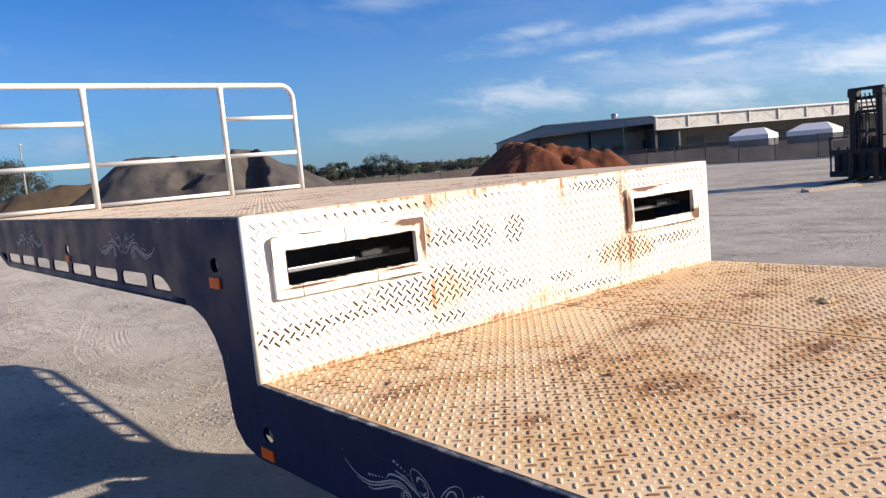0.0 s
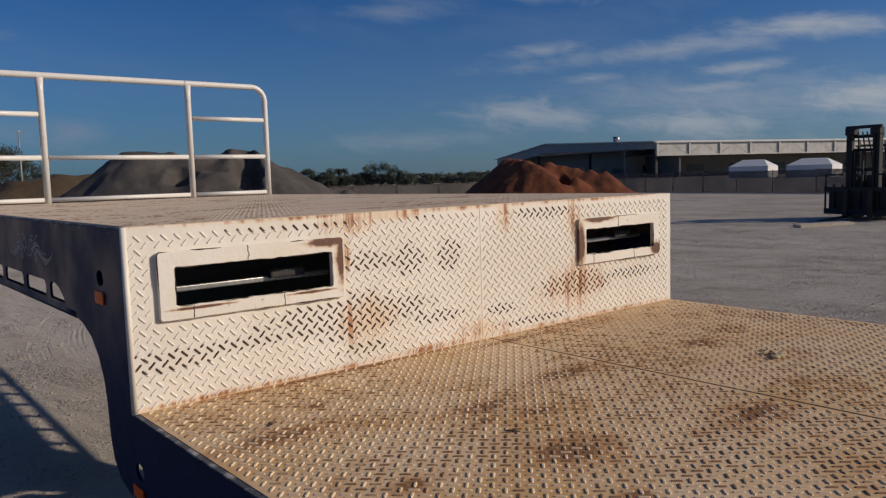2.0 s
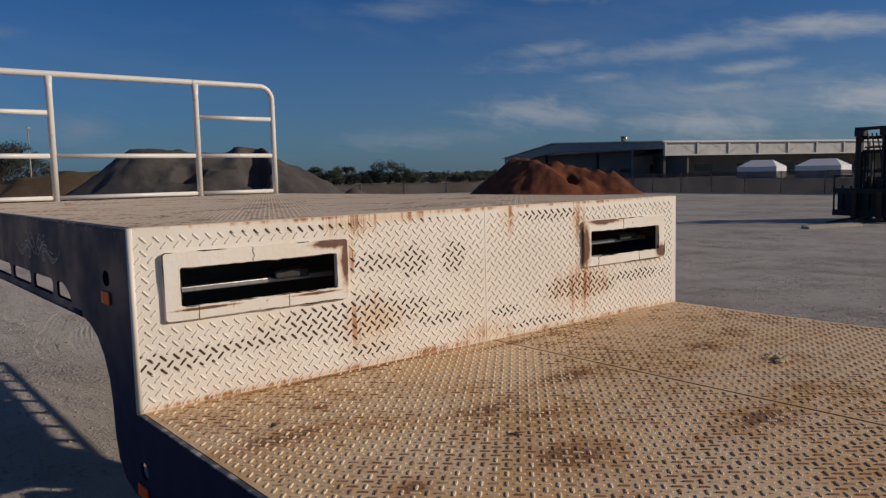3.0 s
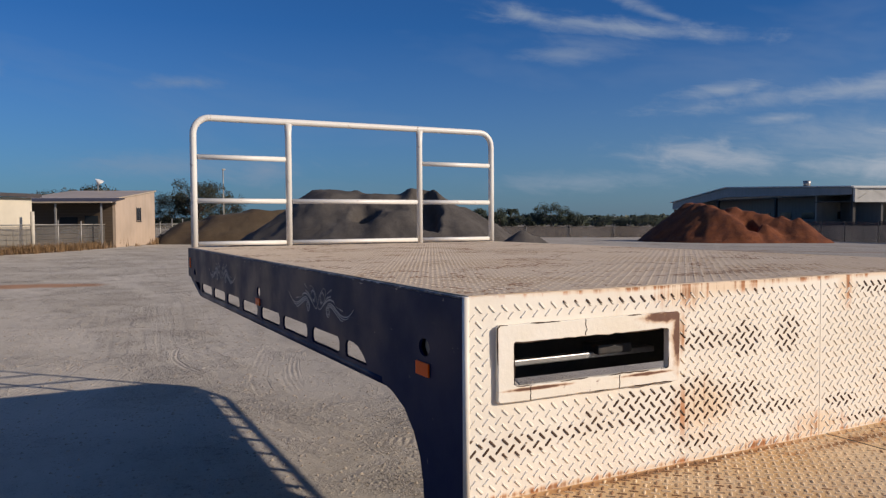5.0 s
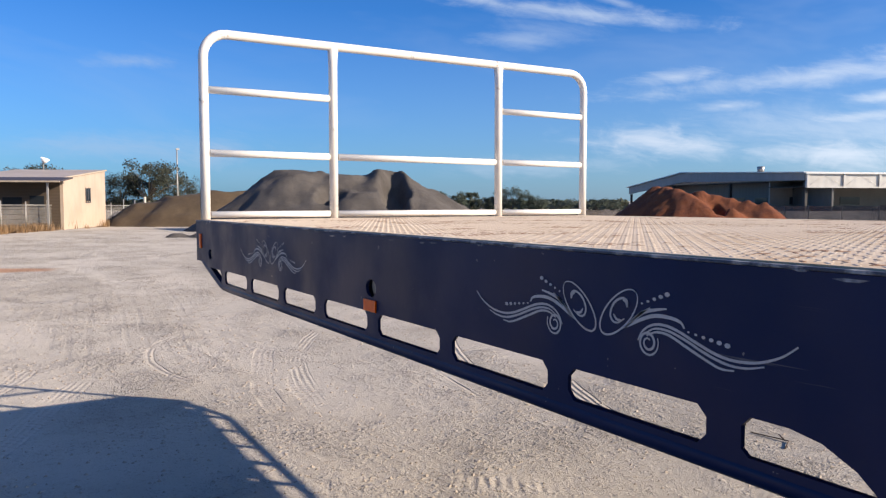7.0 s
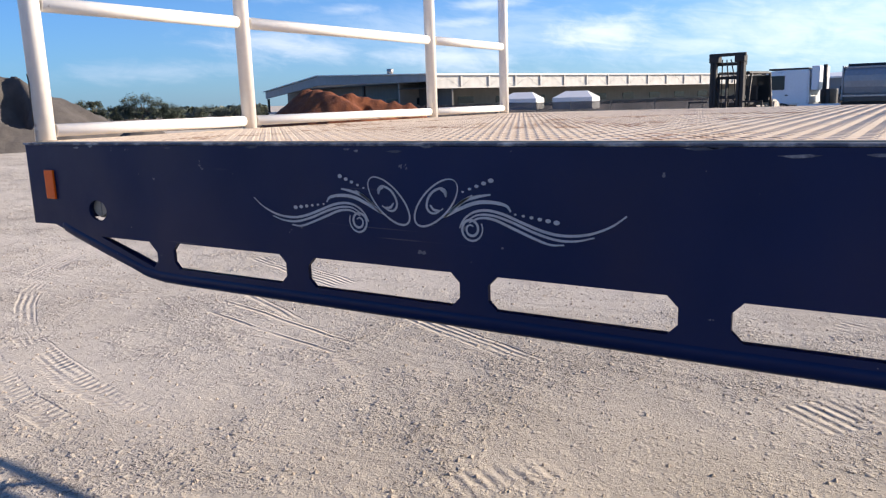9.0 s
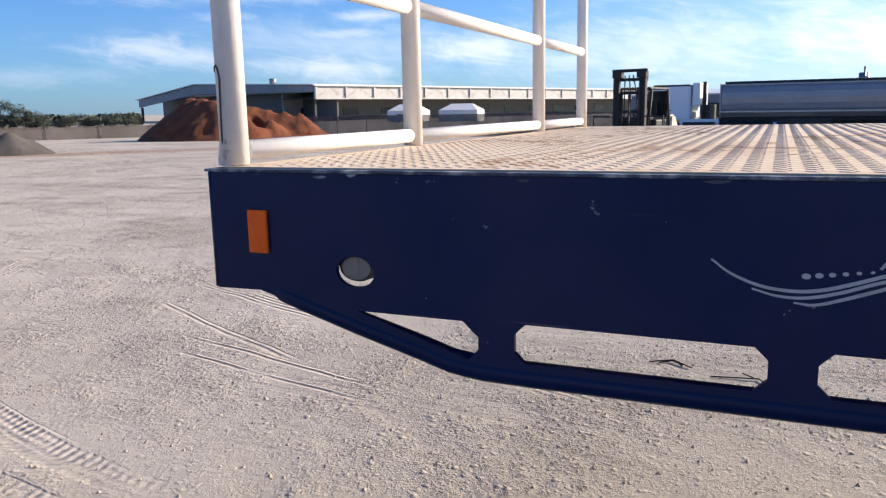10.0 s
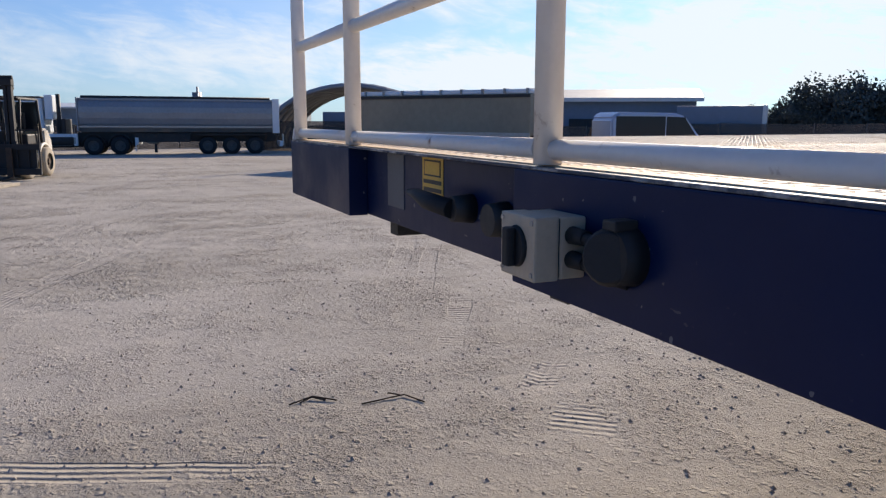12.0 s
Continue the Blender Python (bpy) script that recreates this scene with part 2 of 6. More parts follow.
def ground_material():
    """Crushed limestone rolled by tyres: pale dust lanes, churned grit with pits and crumbs, and the treads of wheels pressed in."""
    g = Graph("crushed_limestone")
    x, y, z = g.xyz()
    fine = g.noise(48, 4, 0.68)
    lumps = g.noise(19, 5, 0.66)
    grit = g.noise(170, 3, 0.6)
    patch = g.noise(0.35, 6, 0.6)
    mid = g.noise(3.4, 6, 0.64)

    def crumbs(scale, share):
        """Single stones: cells of which a share stand up."""
        v = g.t.nodes.new("ShaderNodeTexVoronoi")
        v.inputs["Scale"].default_value, v.inputs["Randomness"].default_value = scale, 1.0
        g.t.links.new(g.tc, v.inputs["Vector"])
        own = g.t.nodes.new("ShaderNodeSeparateColor")
        g.t.links.new(v.outputs["Color"], own.inputs[0])
        return g.math("MULTIPLY", g.ramp(v.outputs["Distance"], 0.10, 0.46, 1.0, 0.0), g.ramp(own.outputs[0], 1 - share - 0.05, 1 - share + 0.05))

    small, large = crumbs(46, 0.45), crumbs(21, 0.22)
    churned = g.ramp(g.noise(1.15, 5, 0.62, distort=0.4), 0.42, 0.66)
    lane = g.ramp(g.noise(1.0, 5, 0.6, g.stretch(0.55, 0.16, 1, 0.7), 0.8), 0.42, 0.60)
    rough = g.math("MULTIPLY", g.math("MULTIPLY_ADD", lane, -0.55, 1.0), g.math("MULTIPLY_ADD", churned, 0.75, 0.36))
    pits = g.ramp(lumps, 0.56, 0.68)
    c = g.mix(g.ramp(patch, 0.35, 0.68), (0.375, 0.333, 0.278), (0.475, 0.425, 0.362))
    c = g.mix(g.math("MULTIPLY", lane, 0.45), c, (0.50, 0.45, 0.39))
    c = g.mix(g.math("MULTIPLY", churned, g.ramp(mid, 0.42, 0.72, 0.1, 0.45)), c, (0.30, 0.262, 0.225))
    # shade of pits and pebbles put into the colour as dark specks
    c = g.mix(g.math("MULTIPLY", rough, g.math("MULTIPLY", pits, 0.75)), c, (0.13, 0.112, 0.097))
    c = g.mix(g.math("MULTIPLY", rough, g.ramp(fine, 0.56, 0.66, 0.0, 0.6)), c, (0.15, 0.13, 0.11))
    c = g.mix(g.ramp(grit, 0.60, 0.76, 0.0, 0.38), c, (0.58, 0.53, 0.47))
    far = g.noise(0.06, 4, 0.6)
    c = g.mix(g.ramp(far, 0.62, 0.74, 0.0, 0.35), c, (0.30, 0.15, 0.08))
    # a long streak of spilt red soil and a damp grey one beside it
    def streak(cx, cy, ux, uy, long, wide, ragged):
        sx, sy = g.math("SUBTRACT", x, cx), g.math("SUBTRACT", y, cy)
        su = g.math("MULTIPLY", g.math("ADD", g.math("MULTIPLY", sx, ux), g.math("MULTIPLY", sy, uy)), 1 / long)
        sv = g.math("MULTIPLY", g.math("SUBTRACT", g.math("MULTIPLY", sy, ux), g.math("MULTIPLY", sx, uy)), 1 / wide)
        return g.math("ADD", g.math("SQRT", g.math("ADD", g.math("MULTIPLY", su, su), g.math("MULTIPLY", sv, sv))), g.math("MULTIPLY", g.math("SUBTRACT", g.noise(0.8, 5, 0.65), 0.5), ragged))

    c = g.mix(g.ramp(streak(-1.6, 20.95, 0.957, -0.29, 2.5, 0.85, 1.2), 0.5, 1.1, 0.75, 0.0), c, (0.34, 0.15, 0.06))
    c = g.mix(g.ramp(streak(-2.4, 17.95, 0.83, -0.55, 0.9, 0.45, 1.1), 0.4, 1.1, 0.8, 0.0), c, (0.18, 0.17, 0.16))
    c = g.mix(g.ramp(streak(27.0, 34.0, 0.75, -0.66, 14.0, 3.0, 1.5), 0.4, 1.1, 0.5, 0.0), c, (0.26, 0.13, 0.065))
    wob = g.math("MULTIPLY", g.math("SUBTRACT", g.noise(0.9, 2), 0.5), 0.14)
    worn = g.ramp(g.noise(1.9, 4, 0.62), 0.36, 0.54)
    uneven = g.ramp(g.noise(7, 3, 0.6), 0.35, 0.62, 0.15, 1.0)
    press = rub = None
    for x0, y0, x1, y1, bend, half, ruts, depth in TRACKS:
        ln = math.hypot(x1 - x0, y1 - y0)
        ux, uy = (x1 - x0) / ln, (y1 - y0) / ln
        dx, dy = g.math("SUBTRACT", x, x0), g.math("SUBTRACT", y, y0)
        along = g.math("MULTIPLY_ADD", dx, ux, g.math("MULTIPLY", dy, uy))
        across = g.math("ADD", g.math("MULTIPLY_ADD", dy, ux, g.math("MULTIPLY", dx, -uy)), wob)
        across = g.math("MULTIPLY_ADD", g.math("MULTIPLY", along, g.math("SUBTRACT", ln, along)), bend, across)
        side = g.math("ABSOLUTE", across)
        ends = g.ramp(g.math("MINIMUM", along, g.math("SUBTRACT", ln, along)), 0.0, 0.35)
        mask = g.math("MULTIPLY", g.ramp(side, half * 0.85, half, 1.0, 0.0), ends)
        tread = g.math("MULTIPLY", g.math("SINE", g.math("MULTIPLY", across, 2 * math.pi / 0.052)), ruts)
        if ruts < 0.9:
            bars = g.math("SINE", g.math("MULTIPLY_ADD", side, 45.0 if ruts else 0.0, g.math("MULTIPLY", along, 2 * math.pi / 0.062)))
            tread = g.math("MULTIPLY_ADD", g.math("MULTIPLY", bars, uneven), 1.0 - ruts, tread)
        one = g.math("MULTIPLY", g.math("MULTIPLY", mask, depth), tread)
        press = one if press is None else g.math("ADD", press, one)
        rub = mask if rub is None else g.math("MAXIMUM", rub, mask)
    press, rub = g.math("MULTIPLY", press, worn), g.math("MULTIPLY", rub, worn)
    c = g.mix(g.math("MULTIPLY", rub, 0.28), c, (0.50, 0.44, 0.375))
    # low parts of the tread darkened: groove shade in the colour
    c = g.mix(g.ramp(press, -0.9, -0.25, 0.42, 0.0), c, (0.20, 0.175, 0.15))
    # faint scrapes of older wheels
    total = None
    for rot, sc in ((0.5, 0.55), (-0.75, 0.5), (1.35, 0.45)):
        w = g.t.nodes.new("ShaderNodeTexWave")
        w.inputs["Scale"].default_value, w.inputs["Distortion"].default_value = 3.2, 5.0
        w.inputs["Detail"].default_value, w.inputs["Detail Scale"].default_value = 3.0, 0.5
        g.t.links.new(g.stretch(sc, sc * 0.22, 1, rot), w.inputs["Vector"])
        band = g.math("MULTIPLY", g.ramp(w.outputs["Fac"], 0.6, 1.0), g.ramp(g.noise(0.3, 4, 0.55, g.stretch(1, 1, 1, rot)), 0.46, 0.6))
        total = band if total is None else g.math("ADD", total, band)
    c = g.mix(g.math("MULTIPLY", total, 0.07), c, (0.22, 0.195, 0.165))
    loose = g.math("ADD", g.math("ADD", g.math("MULTIPLY", small, 0.42), g.math("MULTIPLY", large, 0.75)), g.math("ADD", g.math("MULTIPLY", lumps, 1.3), g.math("ADD", g.math("MULTIPLY", fine, 0.5), g.math("MULTIPLY", pits, -0.6))))
    keep = g.math("MULTIPLY", rough, g.math("MULTIPLY_ADD", rub, -0.65, 1.0))
    h = g.math("ADD", g.math("MULTIPLY", loose, keep), g.math("ADD", g.math("MULTIPLY", mid, 0.7), g.math("ADD", g.math("MULTIPLY", grit, 0.18), g.math("ADD", g.math("MULTIPLY", total, -0.12), g.math("MULTIPLY", press, 0.24)))))
    g.bump(h, 1.0, 0.023)
    g.bsdf.inputs["Diffuse Roughness"].default_value = 0.21
    g.bsdf.inputs["Specular IOR Level"].default_value = 0.15
    return g.done(c, 0.95)


def drifts(g, places, ragged, scale, lying=False):
    """How deep inside the worn places a point of the plate lies; places: x, z (or y, where the plate lies flat), half width, half height."""
    x, y, z = g.xyz()
    z = y if lying else z
    deep = None
    for cx, cz, rx, rz in places:
        du = g.math("ABSOLUTE", g.math("MULTIPLY", g.math("SUBTRACT", x, cx), 1 / rx))
        dv = g.math("ABSOLUTE", g.math("MULTIPLY", g.math("SUBTRACT", z, cz), 1 / rz))
        one = g.math("SUBTRACT", 1.0, g.math("ADD", g.math("MULTIPLY", g.math("ADD", du, dv), 0.6), g.math("MULTIPLY", g.math("MAXIMUM", du, dv), 0.4)))
        deep = one if deep is None else g.math("MAXIMUM", deep, one)
    return g.math("ADD", deep, g.math("MULTIPLY", g.math("SUBTRACT", g.noise(scale, 5, 0.65, distort=0.4), 0.5), ragged))


def deck_material(name, base, soil, rust, amount, spots=()):
    g = Graph(name)
    wear = g.noise(2.2, 8, 0.62)
    stain = g.noise(5.0, 8, 0.7, distort=0.6)
    c = g.mix(g.ramp(wear, 0.35, 0.7), base, soil)
    c = g.mix(g.ramp(stain, 0.60 - amount * 0.12, 0.82 - amount * 0.12, 0.0, 0.75), c, rust)
    c = g.mix(g.ramp(g.noise(38, 5, 0.7), 0.58, 0.78, 0.0, 0.55), c, rust)
    c = g.mix(g.ramp(g.noise(90, 4, 0.7), 0.62, 0.8, 0.0, 0.5), c, (0.09, 0.05, 0.025))
    if spots:
        deep = drifts(g, spots, 1.2, 16.0, True)
        c = g.mix(g.ramp(deep, -0.7, 0.3, 0.0, 0.5), c, rust)
        c = g.mix(g.ramp(deep, 0.15, 0.6, 0.0, 0.65), c, (0.13, 0.05, 0.018))
    g.bump(g.noise(120, 4, 0.6), 0.25, 0.003)
    g.bsdf.inputs["Specular IOR Level"].default_value = 0.25
    return g.done(c, g.ramp(wear, 0.3, 0.7, 0.65, 0.85))


WORN = [(0.77, 1.275, 0.13, 0.038), (0.945, 1.27, 0.075, 0.055), (1.125, 1.272, 0.065, 0.06), (0.70, 1.11, 0.33, 0.078), (0.30, 1.078, 0.45, 0.020), (0.05, 1.055, 0.22, 0.022),
        (0.52, 1.418, 0.25, 0.020), (0.99, 1.425, 0.10, 0.02), (1.07, 1.055, 0.13, 0.022), (0.74, 0.995, 0.10, 0.022), (1.38, 1.04, 0.10, 0.022), (1.82, 1.09, 0.26, 0.055),
        (1.62, 1.40, 0.18, 0.03), (2.2, 1.10, 0.22, 0.025), (1.55, 0.975, 0.22, 0.016)]
RUSTY = [(0.77, 1.08, 0.13, 0.09), (0.72, 1.41, 0.13, 0.045), (0.86, 1.425, 0.18, 0.022), (1.28, 0.97, 0.14, 0.05), (1.80, 1.08, 0.20, 0.11), (1.40, 1.40, 0.05, 0.07), (1.80, 1.36, 0.05, 0.09), (0.3, 0.943, 0.7, 0.009),
         (1.9, 0.944, 0.8, 0.010), (0.69, 1.31, 0.02, 0.06), (1.05, 0.946, 0.4, 0.014), (1.1, 1.437, 1.0, 0.012), (0.60, 1.437, 0.5, 0.010), (1.95, 1.437, 0.5, 0.010)]


def step_material():
    """Cream paint on tread plate, rust-stained below the openings, along the edges and the foot."""
    g = Graph("cream_tread_paint")
    runs = g.noise(1.0, 6, 0.65, g.stretch(42, 42, 1.6))
    rust = drifts(g, RUSTY, 0.9, 9.0)
    c = g.mix(g.ramp(g.noise(3, 5), 0.35, 0.7), (0.79, 0.735, 0.64), (0.74, 0.67, 0.565))
    c = g.mix(g.ramp(rust, -0.3, 0.7, 0.0, 0.34), c, (0.70, 0.38, 0.10))
    c = g.mix(g.math("MULTIPLY", g.ramp(rust, -0.5, 0.5), g.ramp(runs, 0.48, 0.62, 0.0, 0.85)), c, (0.45, 0.15, 0.025))
    c = g.mix(g.math("MULTIPLY", g.ramp(rust, 0.2, 0.8), g.ramp(runs, 0.45, 0.60, 0.0, 0.7)), c, (0.22, 0.08, 0.02))
    c = g.mix(g.ramp(g.noise(2.0, 5, 0.7, g.stretch(9, 9, 0.6)), 0.60, 0.72, 0.0, 0.28), c, (0.55, 0.37, 0.20))
    c = g.mix(g.ramp(g.noise(16, 6, 0.7), 0.66, 0.76, 0.0, 0.5), c, (0.30, 0.16, 0.08))
    g.bump(g.noise(70, 4), 0.2, 0.003)
    return g.done(c, 0.5)


def step_bar_material():
    """The raised bars of the upright plate: painted over, but worn to dark rust in some drifts."""
    g = Graph("worn_step_bars")
    own = g.t.nodes.new("ShaderNodeNewGeometry").outputs["Random Per Island"]
    worn = g.math("ADD", drifts(g, WORN, 0.5, 14.0), g.math("MULTIPLY", g.math("SUBTRACT", own, 0.5), 0.45))
    c = g.mix(g.ramp(g.noise(3, 5), 0.35, 0.7), (0.81, 0.755, 0.66), (0.76, 0.69, 0.58))
    c = g.mix(g.ramp(worn, -0.08, 0.10), c, (0.075, 0.04, 0.022))
    return g.done(c, 0.5)


def bar_material(name, paint, amount):
    """The raised bars of the decks: their paint is worn through to dark rust in drifts."""
    g = Graph(name)
    worn = g.noise(2.6, 6, 0.66, distort=0.8)
    own = g.t.nodes.new("ShaderNodeNewGeometry").outputs["Random Per Island"]
    f = g.ramp(g.math("ADD", worn, g.math("MULTIPLY", own, 0.22)), 0.62 - amount * 0.15, 0.76 - amount * 0.15, 0.0, 0.85)
    c = g.mix(f, paint, (0.20, 0.085, 0.030))
    g.bsdf.inputs["Specular IOR Level"].default_value = 0.25
    return g.done(c, 0.7)


def frame_material():
    """Cream paint on flame-cut steel, chipped, with brown rust eating the inner ends."""
    g = Graph("chipped_cream_frame")
    rust = drifts(g, [(0.664, 1.29, 0.028, 0.10), (1.835, 1.25, 0.035, 0.13), (2.37, 1.19, 0.06, 0.04), (0.62, 1.355, 0.10, 0.02), (1.95, 1.35, 0.14, 0.018), (0.20, 1.205, 0.12, 0.006), (0.55, 1.205, 0.10, 0.006)], 1.1, 26.0)
    c = g.mix(g.ramp(g.noise(5, 5), 0.35, 0.7), (0.80, 0.75, 0.66), (0.76, 0.69, 0.57))
    c = g.mix(g.ramp(rust, -0.25, 0.35, 0.0, 0.7), c, (0.52, 0.28, 0.12))
    c = g.mix(g.ramp(rust, 0.12, 0.45), c, (0.13, 0.055, 0.03))
    c = g.mix(g.ramp(g.noise(30, 6, 0.7), 0.64, 0.70, 0.0, 0.8), c, (0.22, 0.11, 0.06))
    g.bump(g.noise(45, 5), 0.35, 0.004)
    return g.done(c, 0.5)


def navy_material():
    """Navy enamel with dust, fine scratches along it and chips."""
    g = Graph("navy_paint")
    c = g.mix(g.ramp(g.noise(3, 5), 0.35, 0.7), (0.0036, 0.0112, 0.048), (0.0052, 0.0142, 0.058))
    c = g.mix(g.ramp(g.noise(1.6, 8, 0.7, g.stretch(1, 0.6, 1.6)), 0.52, 0.75, 0.0, 0.2), c, (0.030, 0.032, 0.040))
    c = g.mix(g.ramp(g.noise(9, 8, 0.75), 0.66, 0.74, 0.0, 0.3), c, (0.06, 0.058, 0.06))
    scratch = g.noise(1.0, 3, 0.5, g.stretch(60, 2.2, 90), 0.3)
    c = g.mix(g.math("MULTIPLY", g.ramp(scratch, 0.69, 0.73), g.ramp(g.noise(2.2, 4), 0.5, 0.65, 0.0, 0.6)), c, (0.13, 0.125, 0.125))
    c = g.mix(g.ramp(g.noise(34, 3, 0.6), 0.705, 0.72, 0.0, 0.6), c, (0.22, 0.215, 0.21))
    g.bump(g.noise(60, 4), 0.05, 0.004)
    g.bsdf.inputs["Specular IOR Level"].default_value = 0.17
    return g.done(c, g.ramp(g.noise(4, 6), 0.3, 0.7, 0.30, 0.55))


def sheet_material(name, color, pitch, rough=0.45, metal=0.0, vertical=True):
    """Ribbed steel sheet: ribs by relief, colour weathered."""
    g = Graph(name)
    w = g.t.nodes.new("ShaderNodeTexWave")
    w.bands_direction = "DIAGONAL" if vertical else "Z"
    w.inputs["Scale"].default_value = 0.314 / pitch
    g.t.links.new(g.stretch(1, 1, 0 if vertical else 1), w.inputs["Vector"])
    g.bump(w.outputs["Fac"], 0.35, pitch * 0.08)
    c = g.mix(g.ramp(g.noise(0.6, 6), 0.3, 0.75), color, tuple(v * 0.82 for v in color))
    return g.done(c, rough, metal)


def soil_material(name, a, b, c3, scale=1.0, relief=0.06):
    g = Graph(name)
    n1, n2, n3 = g.noise(0.6 * scale, 7, 0.65), g.noise(5 * scale, 7, 0.7), g.noise(26 * scale, 4, 0.7)
    c = g.mix(g.ramp(n1, 0.36, 0.66), a, b)
    c = g.mix(g.ramp(n2, 0.5, 0.78, 0.0, 0.7), c, c3)
    g.bump(g.math("ADD", n2, g.math("MULTIPLY", n3, 0.4)), 0.7, relief)
    return g.done(c, 0.95)


def leaf_material(name, dark, light):
    g = Graph(name)
    own = g.t.nodes.new("ShaderNodeNewGeometry").outputs["Random Per Island"]
    c = g.mix(own, dark, light)
    return g.done(c, 0.6)


def glass_material(name, tint=(0.02, 0.025, 0.03)):
    m = material(name, tint, 0.12, 0.0, 0.05, 2.0, spec=0.35)
    return m


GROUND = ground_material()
DECK = deck_material("dusty_deck_plate", (0.735, 0.535, 0.325), (0.60, 0.36, 0.15), (0.40, 0.155, 0.035), 0.62,
                     [(0.78, -0.75, 0.085, 0.045), (0.63, -0.71, 0.05, 0.03), (0.72, -0.62, 0.16, 0.05), (1.75, -0.62, 0.10, 0.05), (0.39, -0.29, 0.05, 0.03), (0.53, -1.24, 0.05, 0.04), (0.25, -0.9, 0.05, 0.04), (1.35, -0.10, 0.3, 0.03), (0.7, -0.03, 0.6, 0.02),
                      (1.75, -0.90, 0.10, 0.05), (1.15, -1.15, 0.14, 0.07), (0.62, -1.0, 0.12, 0.10), (1.9, -1.5, 0.14, 0.07), (0.18, -0.45, 0.16, 0.06), (1.1, -0.55, 0.2, 0.06)])
DECK_UP = deck_material("dusty_upper_plate", (0.62, 0.505, 0.38), (0.50, 0.36, 0.225), (0.30, 0.155, 0.06), 0.40,
                        [(0.9, 2.9, 0.5, 0.18), (1.5, 2.2, 0.5, 0.2), (0.6, 3.2, 0.3, 0.1), (1.9, 0.8, 0.05, 0.04), (1.2, 0.25, 0.4, 0.06)])
STEP = step_material()
STEP_BAR = step_bar_material()
FRAME = frame_material()
DECK_BAR = bar_material("worn_deck_bars", (0.755, 0.565, 0.36), 0.22)
UPPER_BAR = bar_material("worn_upper_bars", (0.64, 0.52, 0.385), -0.15)
NAVY = navy_material()
NAVY_WORN = material("scuffed_navy_edge", (0.04, 0.045, 0.065), 0.6, 0, 0.4, 20.0, 0.3, 50, dirt=(0.42, 0.39, 0.36), dirt_amount=0.55, dirt_scale=18.0)
RAIL = material("white_rail_paint", (0.72, 0.69, 0.64), 0.38, 0, 0.06, 6.0, 0.08, 80, dirt=(0.20, 0.11, 0.06), dirt_amount=-0.05, dirt_scale=16.0)
SILVER_PAINT = material("silver_pinstripe", (0.40, 0.39, 0.39), 0.5, 0.2, 0.2, 30.0)
AMBER = material("amber_lens", (1.0, 0.125, 0.0), 0.4, 0, 0.1, 30.0, spec=0.25)
LENS = material("clear_lamp_lens", (0.20, 0.175, 0.14), 0.35, 0, 0.15, 40.0)
REFLECT = material("dulled_reflector_tape", (0.36, 0.37, 0.39), 0.35, 0, 0.1, 20.0)
# reflector tape again, its colour lowered for the shade on the front beam
SHADED_TAPE = material("shaded_grey_tape", (0.085, 0.09, 0.10), 0.5, 0, 0.2, 20.0)
DUSTY_TYRE = material("dusty_tyre_rubber", (0.36, 0.31, 0.24), 0.95, 0, 0.2, 6.0, 0.2, 30)
BLACK = material("black_rubber", (0.012, 0.012, 0.013), 0.7, 0, 0.3, 10.0, 0.1)
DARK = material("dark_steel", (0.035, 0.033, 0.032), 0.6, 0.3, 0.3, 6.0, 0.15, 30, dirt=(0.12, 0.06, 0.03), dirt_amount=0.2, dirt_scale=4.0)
RIM = material("dusty_dark_rim", (0.10, 0.095, 0.09), 0.6, 0.3, 0.25, 9.0)
STEEL = material("bare_steel", (0.34, 0.33, 0.32), 0.4, 0.8, 0.2, 8.0, 0.1)
GREYBOX = material("grey_switch_plastic", (0.46, 0.375, 0.27), 0.55, 0, 0.1, 12.0, 0.05)
YELLOW = material("yellow_sticker", (0.62, 0.38, 0.05), 0.5, 0, 0.1, 12.0)
STICK_DARK = material("sticker_print", (0.06, 0.045, 0.03), 0.6, 0, 0.1, 12.0)
GRAVEL = soil_material("blue_metal_gravel", (0.062, 0.053, 0.046), (0.092, 0.080, 0.070), (0.038, 0.032, 0.028))
RED_SOIL = soil_material("red_soil", (0.105, 0.026, 0.007), (0.19, 0.052, 0.012), (0.048, 0.013, 0.005), 1.6, 0.07)
OLIVE_SOIL = soil_material("brown_sand", (0.065, 0.042, 0.022), (0.095, 0.065, 0.035), (0.04, 0.026, 0.014))
SHED_GREY = sheet_material("grey_cladding", (0.20, 0.21, 0.22), 0.6)
SHED_WHITE = sheet_material("white_fascia", (0.52, 0.50, 0.46), 0.6)
SHED_ROOF = material("pale_roof", (0.62, 0.62, 0.60), 0.4, 0, 0.1, 0.5)
SHED_WALL = sheet_material("beige_wall", (0.27, 0.24, 0.205), 0.5)
# wall sheet darkened: shade under the gable roof is put into the colour
SHED_SHADED = sheet_material("shaded_gable_wall", (0.085, 0.08, 0.078), 0.5)


def cloth_material(name, color, cover):
    """Knitted shade cloth: threads with holes too small to see, so that part of the view comes through."""
    g = Graph(name)
    c = g.mix(g.ramp(g.noise(0.5, 6, 0.65), 0.35, 0.7), color, tuple(v * 0.7 for v in color))
    g.put(g.ramp(g.noise(0.35, 5, 0.6), 0.3, 0.7, cover - 0.08, cover + 0.08), g.bsdf.inputs["Alpha"])
    return g.done(c, 0.95)


